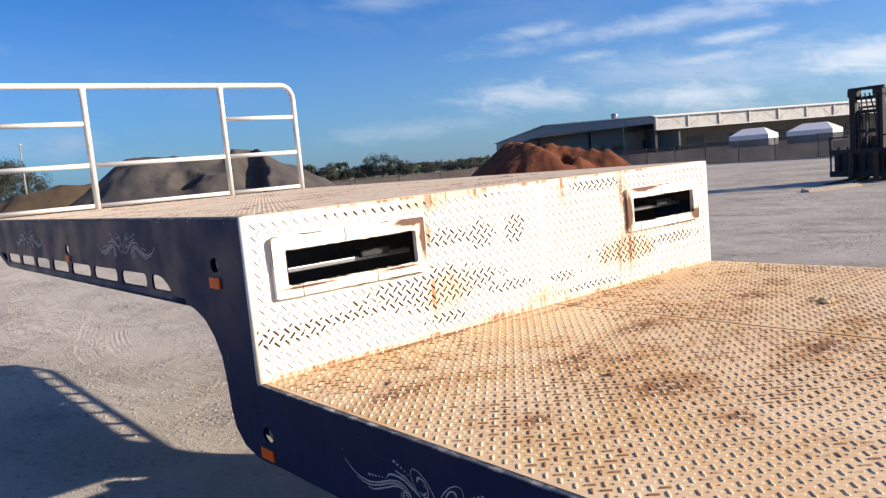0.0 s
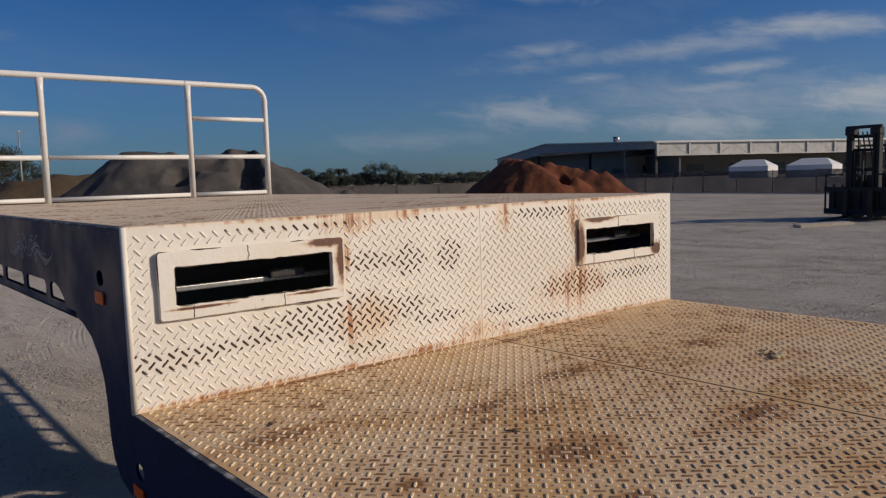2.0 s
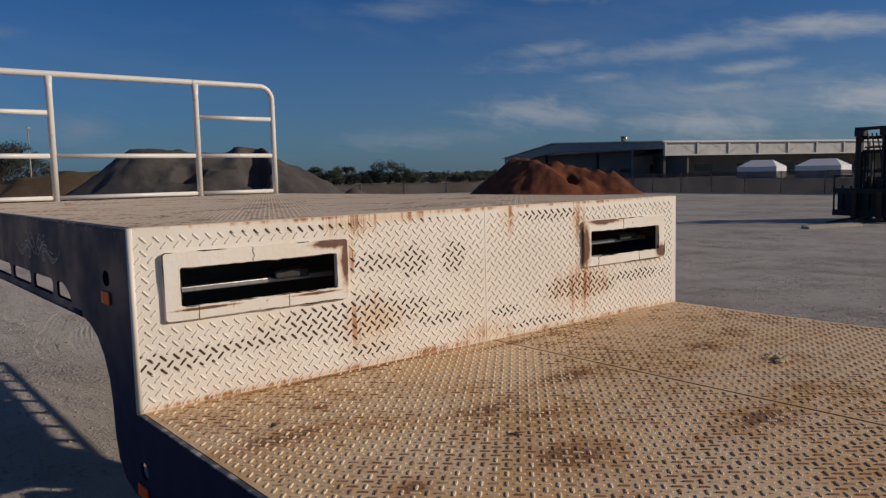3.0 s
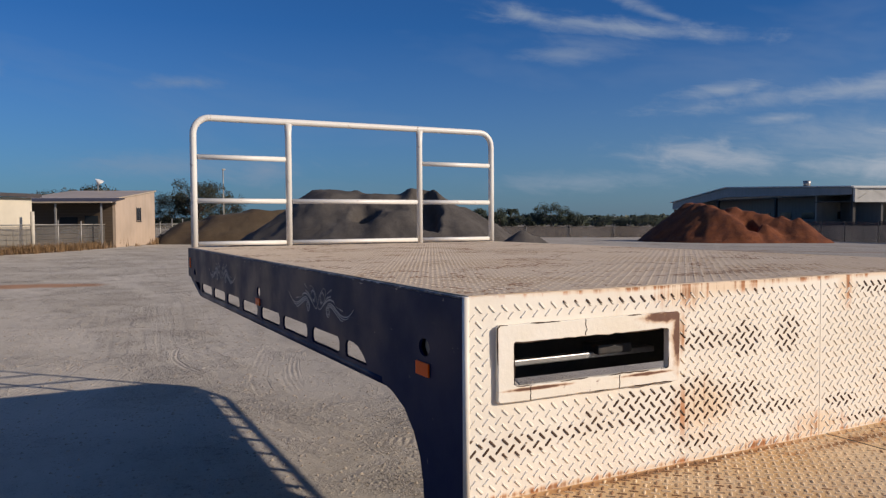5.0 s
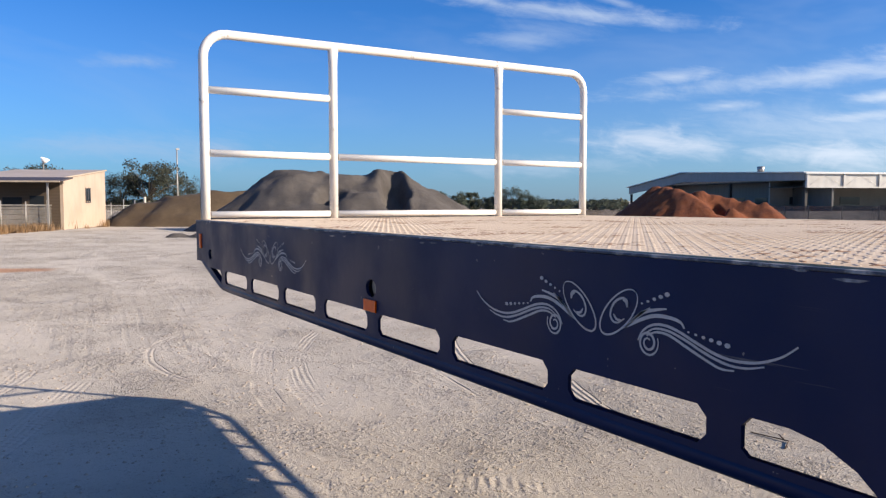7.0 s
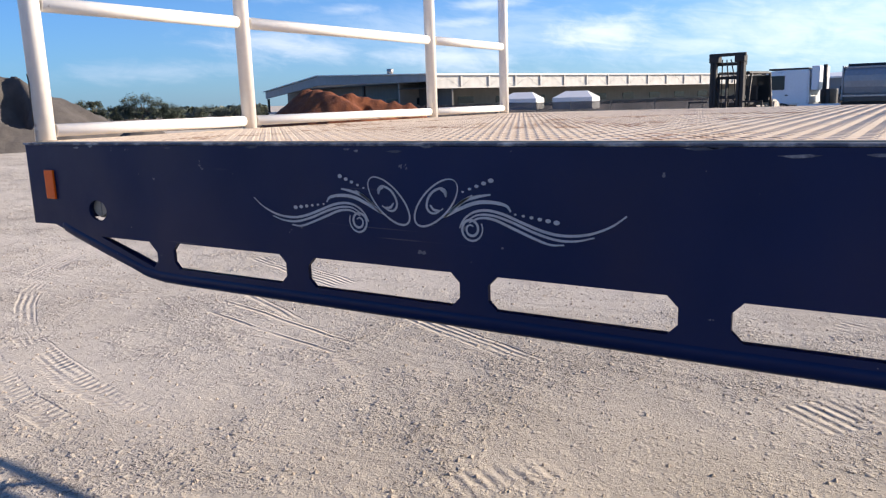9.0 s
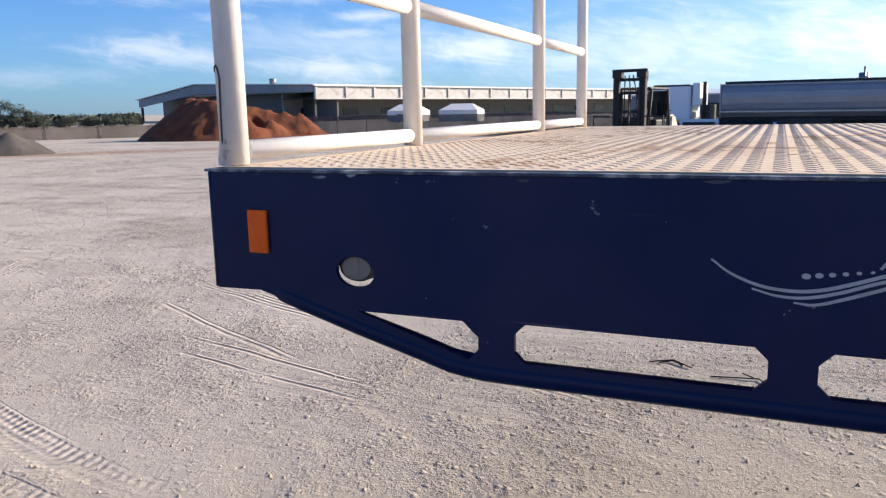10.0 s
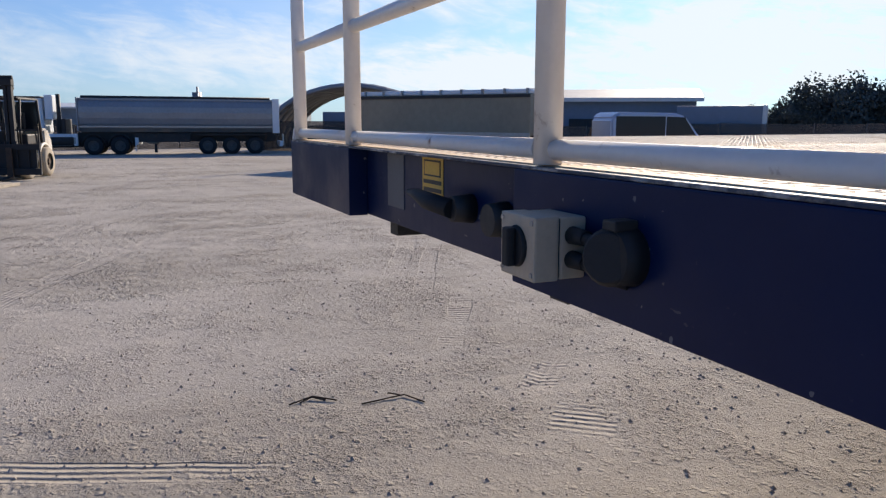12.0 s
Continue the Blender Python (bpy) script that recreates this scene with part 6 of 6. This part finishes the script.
def tan_house():
    """A low building seen at its corner: raked end wall in the sun, long side under a verandah."""
    E65 = (-0.875, -0.354)
    ax, ay = spot(4.3, 56.0, E65)
    bx, by = spot(6.87, 63.0, E65)
    v = Vector((bx - ax, by - ay, 0))
    D, L = v.length, 6.3
    v = v / D
    u = Vector((v.y, -v.x, 0))
    base = ground_z(ax, ay)
    t = thing("tan_house", "low tan building with sandy roof and a dark verandah along it", "building", Matrix(((u.x, v.x, 0, ax), (u.y, v.y, 0, ay), (0, 0, 1, base), (0, 0, 0, 1))))
    low, high = 2.86 - base, 3.62 - base
    bm = B()
    prism(bm, [(0, 0), (D, 0), (D, high), (0, low)], lambda p, q, d: (-0.2 + d, p, q), 0.2)
    part("end_wall", bm, HOUSE_TAN, t, "sunlit tan end wall")
    part("side_wall", box(B(), -L, -0.2, 0.0, 0.2, 0, low), HOUSE_SHADED, t, "brown wall with the verandah's shade put into its colour")
    part("back_wall", box(B(), -L, -0.2, D - 0.2, D, 0, high - 0.05), HOUSE_TAN, t)
    bm = B()
    prism(bm, [(-0.1, low + 0.02), (D + 0.2, high + 0.04), (D + 0.2, high + 0.12), (-0.1, low + 0.10)], lambda p, q, d: (-L - 0.2 + d, p, q), L + 0.3)
    part("roof", bm, TAN_ROOF, t, "sandy sheet roof")
    bm = B()
    prism(bm, [(-2.2, low - 0.25), (-0.12, low), (-0.12, low + 0.10), (-2.2, low - 0.17)], lambda p, q, d: (-L - 0.5 + d, p, q), L + 1.2)
    part("verandah_roof", bm, HOUSE_ROOF, t, "thin dark verandah roof")
    part("verandah_gutter", box(B(), -L - 0.5, 0.7, -2.3, -2.2, low - 0.27, low - 0.17), TAN_ROOF, t)
    for x in (-0.15, -L * 0.5, -L):
        part("verandah_post", box(B(), x, x + 0.1, -2.1, -2.0, 0, low - 0.24), POSTS, t)
    for x0, x1, z0, z1 in ((-2.1, -1.2, 0.2, 2.2), (-3.8, -2.6, 1.0, 2.1)):
        part("door" if z0 < 0.5 else "side_window", box(B(), x0, x1, -0.03, -0.002, z0, z1), WINDOW, t)
    y0 = D * 0.50
    win = part("window", box(B(), 0.002, 0.03, y0, y0 + 0.75, 1.85, 2.75), WINDOW, t)
    for y in (y0 - 0.06, y0 + 0.36, y0 + 0.75):
        part("frame", box(B(), 0.002, 0.05, y, y + 0.06, 1.8, 2.8), HOUSE_ROOF, win)
    part("sill", box(B(), 0.002, 0.06, y0 - 0.06, y0 + 0.81, 1.74, 1.8), HOUSE_ROOF, win)
    return t


tan_house()
dish = thing("roof_aerial", "small white aerial on a pole above the roofs", "aerial", at(3.2, 64))
part("pole", rod(B(), (0, 0, 0), (0, 0, 4.7), 0.04, None, 8), POSTS, dish)
part("dish", rod(B(), (0, 0, 4.7), (0.12, -0.12, 5.1), 0.05, 0.34, 12), TENT, dish)


def boundary():
    t = thing("boundary_fence", "wire mesh fence on weathered posts with dry grass at its foot", "fence", kind="structure")
    ends = [spot(-18, 40), spot(-8, 42.0), spot(-1.0, 46.5), spot(4.5, 57), spot(9.5, 72), spot(17, 82)]
    wires = B()
    for (x0, y0), (x1, y1) in zip(ends, ends[1:]):
        n = max(int(math.hypot(x1 - x0, y1 - y0) / 2.6), 1)
        for k in range(n):
            ax, ay = x0 + (x1 - x0) * k / n, y0 + (y1 - y0) * k / n
            bx, by = x0 + (x1 - x0) * (k + 1) / n, y0 + (y1 - y0) * (k + 1) / n
            za, zb = ground_z(ax, ay), ground_z(bx, by)
            thick = k == 0
            part("strainer_post" if thick else "post", rod(B(), (ax, ay, za - 0.1), (ax + (0 if thick else random.uniform(-0.05, 0.05)), ay, za + (2.35 if thick else random.uniform(1.7, 2.1))), 0.11 if thick else 0.035, None, 8), FENCE_POST if thick else POSTS, t)
            for h in (0.15, 0.45, 0.75, 1.05, 1.35, 1.55):
                rod(wires, (ax, ay, za + h), (bx, by, zb + h), 0.012, None, 4, False)
            for q in range(8):
                f = q / 8
                rod(wires, (ax + (bx - ax) * f, ay + (by - ay) * f, za + 0.05), (ax + (bx - ax) * f, ay + (by - ay) * f, za + 1.5), 0.007, None, 4, False)
    part("wire_mesh", wires, WIRE, t)["kind"] = "stuff"
    for (x0, y0), (x1, y1) in zip(ends[:-1], ends[1:]):
        n = max(int(math.hypot(x1 - x0, y1 - y0) / 5.2), 1)
        for k in range(n):
            ax, ay = x0 + (x1 - x0) * k / n, y0 + (y1 - y0) * k / n + 0.05
            bx, by = x0 + (x1 - x0) * (k + 1) / n, y0 + (y1 - y0) * (k + 1) / n + 0.05
            bm = B()
            va = [bm.verts.new(p) for p in ((ax, ay, ground_z(ax, ay) + 0.1), (bx, by, ground_z(bx, by) + 0.1), (bx, by, ground_z(bx, by) + 1.5), (ax, ay, ground_z(ax, ay) + 1.5))]
            bm.faces.new(va)
            part("cloth_strip", bm, GREY_CLOTH, t)
            part("top_rail", rod(B(), (ax, ay - 0.05, ground_z(ax, ay) + 1.6), (bx, by - 0.05, ground_z(bx, by) + 1.6), 0.03, None, 6), POSTS, t)
    return t


boundary()


def tufts(name, label, line, count, mat, seed, size):
    rnd = random.Random(seed)
    verts, faces = [], []
    for _ in range(count):
        i = rnd.randrange(len(line) - 1)
        f = rnd.random()
        if noise.noise((i * 7.3 + f * 9.0, seed, 0.5)) < rnd.uniform(-0.45, 0.35):
            continue
        x = line[i][0] + (line[i + 1][0] - line[i][0]) * f + rnd.gauss(0, 0.35)
        y = line[i][1] + (line[i + 1][1] - line[i][1]) * f + rnd.gauss(0, 0.35)
        z = ground_z(x, y)
        s = size * rnd.uniform(0.4, 1.3)
        for _ in range(7):
            a, lean, h = rnd.uniform(0, 6.28), rnd.uniform(0.1, 0.6), s * rnd.uniform(0.6, 1.2)
            w = 0.02
            k = len(verts)
            bx, by = x + rnd.gauss(0, 0.12), y + rnd.gauss(0, 0.12)
            verts += [(bx - w * math.sin(a), by + w * math.cos(a), z - 0.02), (bx + w * math.sin(a), by - w * math.cos(a), z - 0.02), (bx + lean * h * math.cos(a), by + lean * h * math.sin(a), z + h)]
            faces.append((k, k + 1, k + 2))
    return tagged(raw(name, verts, faces, mat), label, "grass", kind="stuff")


tufts("dry_grass", "straw-coloured dry grass along the fence", [spot(-18, 39.6), spot(-8, 41.6), spot(-1.0, 46.1), spot(4.5, 56.5), spot(9.5, 71)], 4200, GRASS, 4, 0.46)


# ---- trees and poles ----
def tree(az, r, height, spread, seed, mat=LEAF, label="dark gum tree with an uneven open crown", clumps=26, crown_from=0.35, per=210, leaf=1.0):
    rnd = random.Random(seed)
    x, y = spot(az, r, E12 if az > 100 else E55)
    t = thing("gum_tree", label, "tree", pose(x, y, ground_z(x, y)), "trees beyond the yard")
    bm = B()
    top = height * 0.72
    trunk = [(0, 0, -0.1), (rnd.uniform(-0.2, 0.2), rnd.uniform(-0.2, 0.2), top * 0.5), (rnd.uniform(-0.5, 0.5), rnd.uniform(-0.5, 0.5), top)]
    tube(bm, trunk, [height * 0.035, height * 0.025, height * 0.012], 8)
    tips = []
    for k in range(clumps):
        a, f = rnd.uniform(0, 6.28), rnd.uniform(crown_from, 1.0)
        rr = spread * rnd.uniform(0.15, 1.0) * (1.15 - 0.75 * abs(f - 0.6))
        tip = (rr * math.cos(a), rr * math.sin(a), height * f)
        tips.append((tip, spread * rnd.uniform(0.2, 0.42)))
        if k % 2 == 0:
            tube(bm, [trunk[1], (tip[0] * 0.5, tip[1] * 0.5, (trunk[1][2] + tip[2]) * 0.55), tip], [height * 0.014, height * 0.008, height * 0.003], 5)
    part("trunk", bm, BARK, t)
    verts, faces = [], []
    for (cx, cy, cz), q in tips:
        for _ in range(per):
            u = Vector((rnd.gauss(0, 1), rnd.gauss(0, 1), rnd.gauss(0, 0.7)))
            p = Vector((cx, cy, cz)) + u.normalized() * q * rnd.random() ** 0.45
            s = leaf * height * rnd.uniform(0.011, 0.024)
            d1 = Vector((rnd.gauss(0, 1), rnd.gauss(0, 1), rnd.gauss(0, 1))).normalized() * s
            d2 = d1.orthogonal().normalized() * s * 0.6
            k = len(verts)
            verts += [tuple(p - d1), tuple(p + d2), tuple(p + d1), tuple(p - d2)]
            faces.append((k, k + 1, k + 2, k + 3))
    raw("crown", verts, faces, mat, t)["kind"] = "stuff"
    return t


tree(9.6, 88, 5.9, 3.2, 1, clumps=30)
tree(11.4, 92, 4.6, 2.6, 2)
tree(7.8, 90, 4.6, 2.4, 3)
tree(-7.0, 78, 5.6, 2.6, 4)
tree(-4.9, 80, 4.9, 2.2, 5)
tree(-9.6, 84, 5.2, 2.8, 36)
for k, (az, h) in enumerate(((0.6, 5.0), (2.0, 5.3), (3.6, 5.2), (5.2, 5.0))):
    tree(az, 90 + k, h, 2.6, 10 + k)
for k, (az, r, h, s) in enumerate(((30.4, 150, 4.6, 2.4), (31.8, 150, 4.2, 2.6), (32.7, 155, 4.4, 1.7), (34.0, 150, 3.4, 2.2), (35.6, 150, 5.4, 3.6), (36.9, 150, 3.8, 2.8), (37.9, 150, 3.0, 2.6), (39.2, 155, 2.8, 2.6), (40.6, 155, 2.9, 2.8), (41.8, 155, 2.9, 2.8), (43.0, 155, 2.8, 2.6))):
    tree(az, r, h * 0.8, s * 0.85, 30 + k, FARGREEN, clumps=30, crown_from=0.12, per=120, leaf=2.0)
for k, (az, r, h, s) in enumerate(((136.4, 72, 4.4, 2.2), (138.4, 70, 5.4, 2.6), (140.5, 70, 6.6, 3.0), (142.8, 69, 6.8, 3.0), (145.5, 68, 6.2, 3.0), (149, 68, 6.0, 3.2), (153, 68, 6.4, 3.2))):
    tree(az, r, h * 0.72, s * 1.25, 60 + k, HAZE_LEAF, clumps=44, crown_from=0.08, per=300, leaf=1.5)


def far_bush():
    """Low scrub and woods along the horizon, joined."""
    rnd = random.Random(77)
    verts, faces = [], []
    for _ in range(22000):
        az = rnd.uniform(-40, 175)
        r = rnd.uniform(165, 230)
        if 44.5 < az < 104:
            continue
        x, y = spot(az, r)
        z = ground_z(x, y)
        h = (1.6 + 1.2 * noise.noise((az * 0.22, 3.1, 0))) * rnd.random() ** 0.5
        s = rnd.uniform(0.5, 1.3)
        d1 = Vector((rnd.gauss(0, 1), rnd.gauss(0, 1), rnd.gauss(0, 0.6))).normalized() * s
        d2 = Vector((rnd.gauss(0, 1), rnd.gauss(0, 1), rnd.gauss(0, 1))).normalized() * s
        p = Vector((x, y, z + h))
        k = len(verts)
        verts += [tuple(p - d1), tuple(p + d2), tuple(p + d1), tuple(p - d2)]
        faces.append((k, k + 1, k + 2, k + 3))
    return tagged(raw("far_scrub", verts, faces, FARGREEN), "low dark scrub along the horizon", "bushes", kind="stuff")


far_bush()


def light_pole(az, r, h, head=True):
    t = thing("light_pole", "slim grey steel light pole", "lamp post", at(az, r, 0.0, 0.0, E12 if az > 100 else E55))
    part("pole", rod(B(), (0, 0, -0.1), (0, 0, h), 0.10, 0.06, 10), POSTS, t)
    if head:
        part("lamp_head", box(B(), -0.10, 0.24, -0.10, 0.10, h - 0.04, h + 0.14, 0.03), POSTS, t)
    return t


light_pole(11.42, 88, 7.55)
light_pole(121.0, 58, 16.0)


# ---- small things lying about ----
for pts in ([(3.64, 3.80, 0), (3.69, 3.66, 0.012), (3.60, 3.545, 0.004)], [(3.645, 3.74, 0.0), (3.69, 3.665, 0.006), (3.63, 3.60, 0.002)], [(3.50, 3.43, 0.0), (3.535, 3.17, 0.006), (3.40, 3.10, 0.0)], [(3.56, 3.26, 0.02), (3.525, 3.20, 0.012)]):
    w = tube(B(), [(x, y, ground_z(x, y) + 0.006 + z) for x, y, z in pts], 0.0045, 6)
    tagged(finish("bent_wire", w, RUSTIRON), "black bent scrap wire lying on the gravel", "wire", "scrap wires")


def pebbles():
    rnd = random.Random(9)
    verts, faces = [], []
    for _ in range(42000):
        r = 0.6 + 15.0 * rnd.random() ** 0.75
        a = rnd.uniform(-0.7, 3.3)
        x, y = 0.5 + r * math.cos(a), 2.0 + r * math.sin(a)
        if noise.noise((x * 0.7, y * 0.7, 5.0)) + 0.35 * noise.noise((x * 2.5, y * 2.5, 1.0)) < rnd.uniform(-0.75, 0.25):
            continue
        s = 0.004 + 0.013 * rnd.random() ** 3
        z = ground_z(x, y)
        k = len(verts)
        q = rnd.uniform(0, 6.28)
        for j in range(4):
            verts.append((x + s * 1.3 * math.cos(q + j * 1.57) * rnd.uniform(0.7, 1.2), y + s * math.sin(q + j * 1.57) * rnd.uniform(0.7, 1.2), z - 0.002))
        verts.append((x + rnd.gauss(0, s * 0.2), y, z + s * 0.8))
        faces += [(k + j, k + (j + 1) % 4, k + 4) for j in range(4)]
    return tagged(raw("loose_stones", verts, faces, STONE), "small loose limestone chips on the yard", "stones", kind="stuff")


STONE = material("limestone_chips", (0.36, 0.305, 0.245), 0.95, 0, 0.35, 4.0)
pebbles()


def clod(x, y, z, s, seed, mat, name, label):
    rnd = random.Random(seed)
    bm = B()
    for _ in range(7):
        m = Matrix.Translation((x + rnd.gauss(0, s * 0.6), y + rnd.gauss(0, s * 0.6), z + s * 0.18)) @ Matrix.Diagonal((s * rnd.uniform(0.3, 0.7), s * rnd.uniform(0.2, 0.6), s * 0.22, 1))
        bmesh.ops.create_icosphere(bm, subdivisions=1, radius=1.0, matrix=m)
    for v in bm.verts:
        v.co += Vector((rnd.gauss(0, s * 0.05), rnd.gauss(0, s * 0.05), 0))
    return tagged(finish(name, bm, mat), label, "debris", "scraps on the deck")


DUST = material("dry_mud", (0.46, 0.36, 0.22), 0.95, 0, 0.3, 30.0, 0.3)
clod(1.735, -0.90, 0.942, 0.035, 1, DUST, "mud_clod", "dry crumbled mud clod on the deck")
clod(1.80, -0.84, 0.942, 0.022, 2, DUST, "mud_clod", "dry crumbled mud clod on the deck")
clod(0.225, -0.336, 0.941, 0.009, 3, RUSTIRON, "dark_scrap", "small dark scrap on the deck")
clod(0.62, -0.80, 0.941, 0.012, 4, RUSTIRON, "dark_scrap", "small dark scrap on the deck")
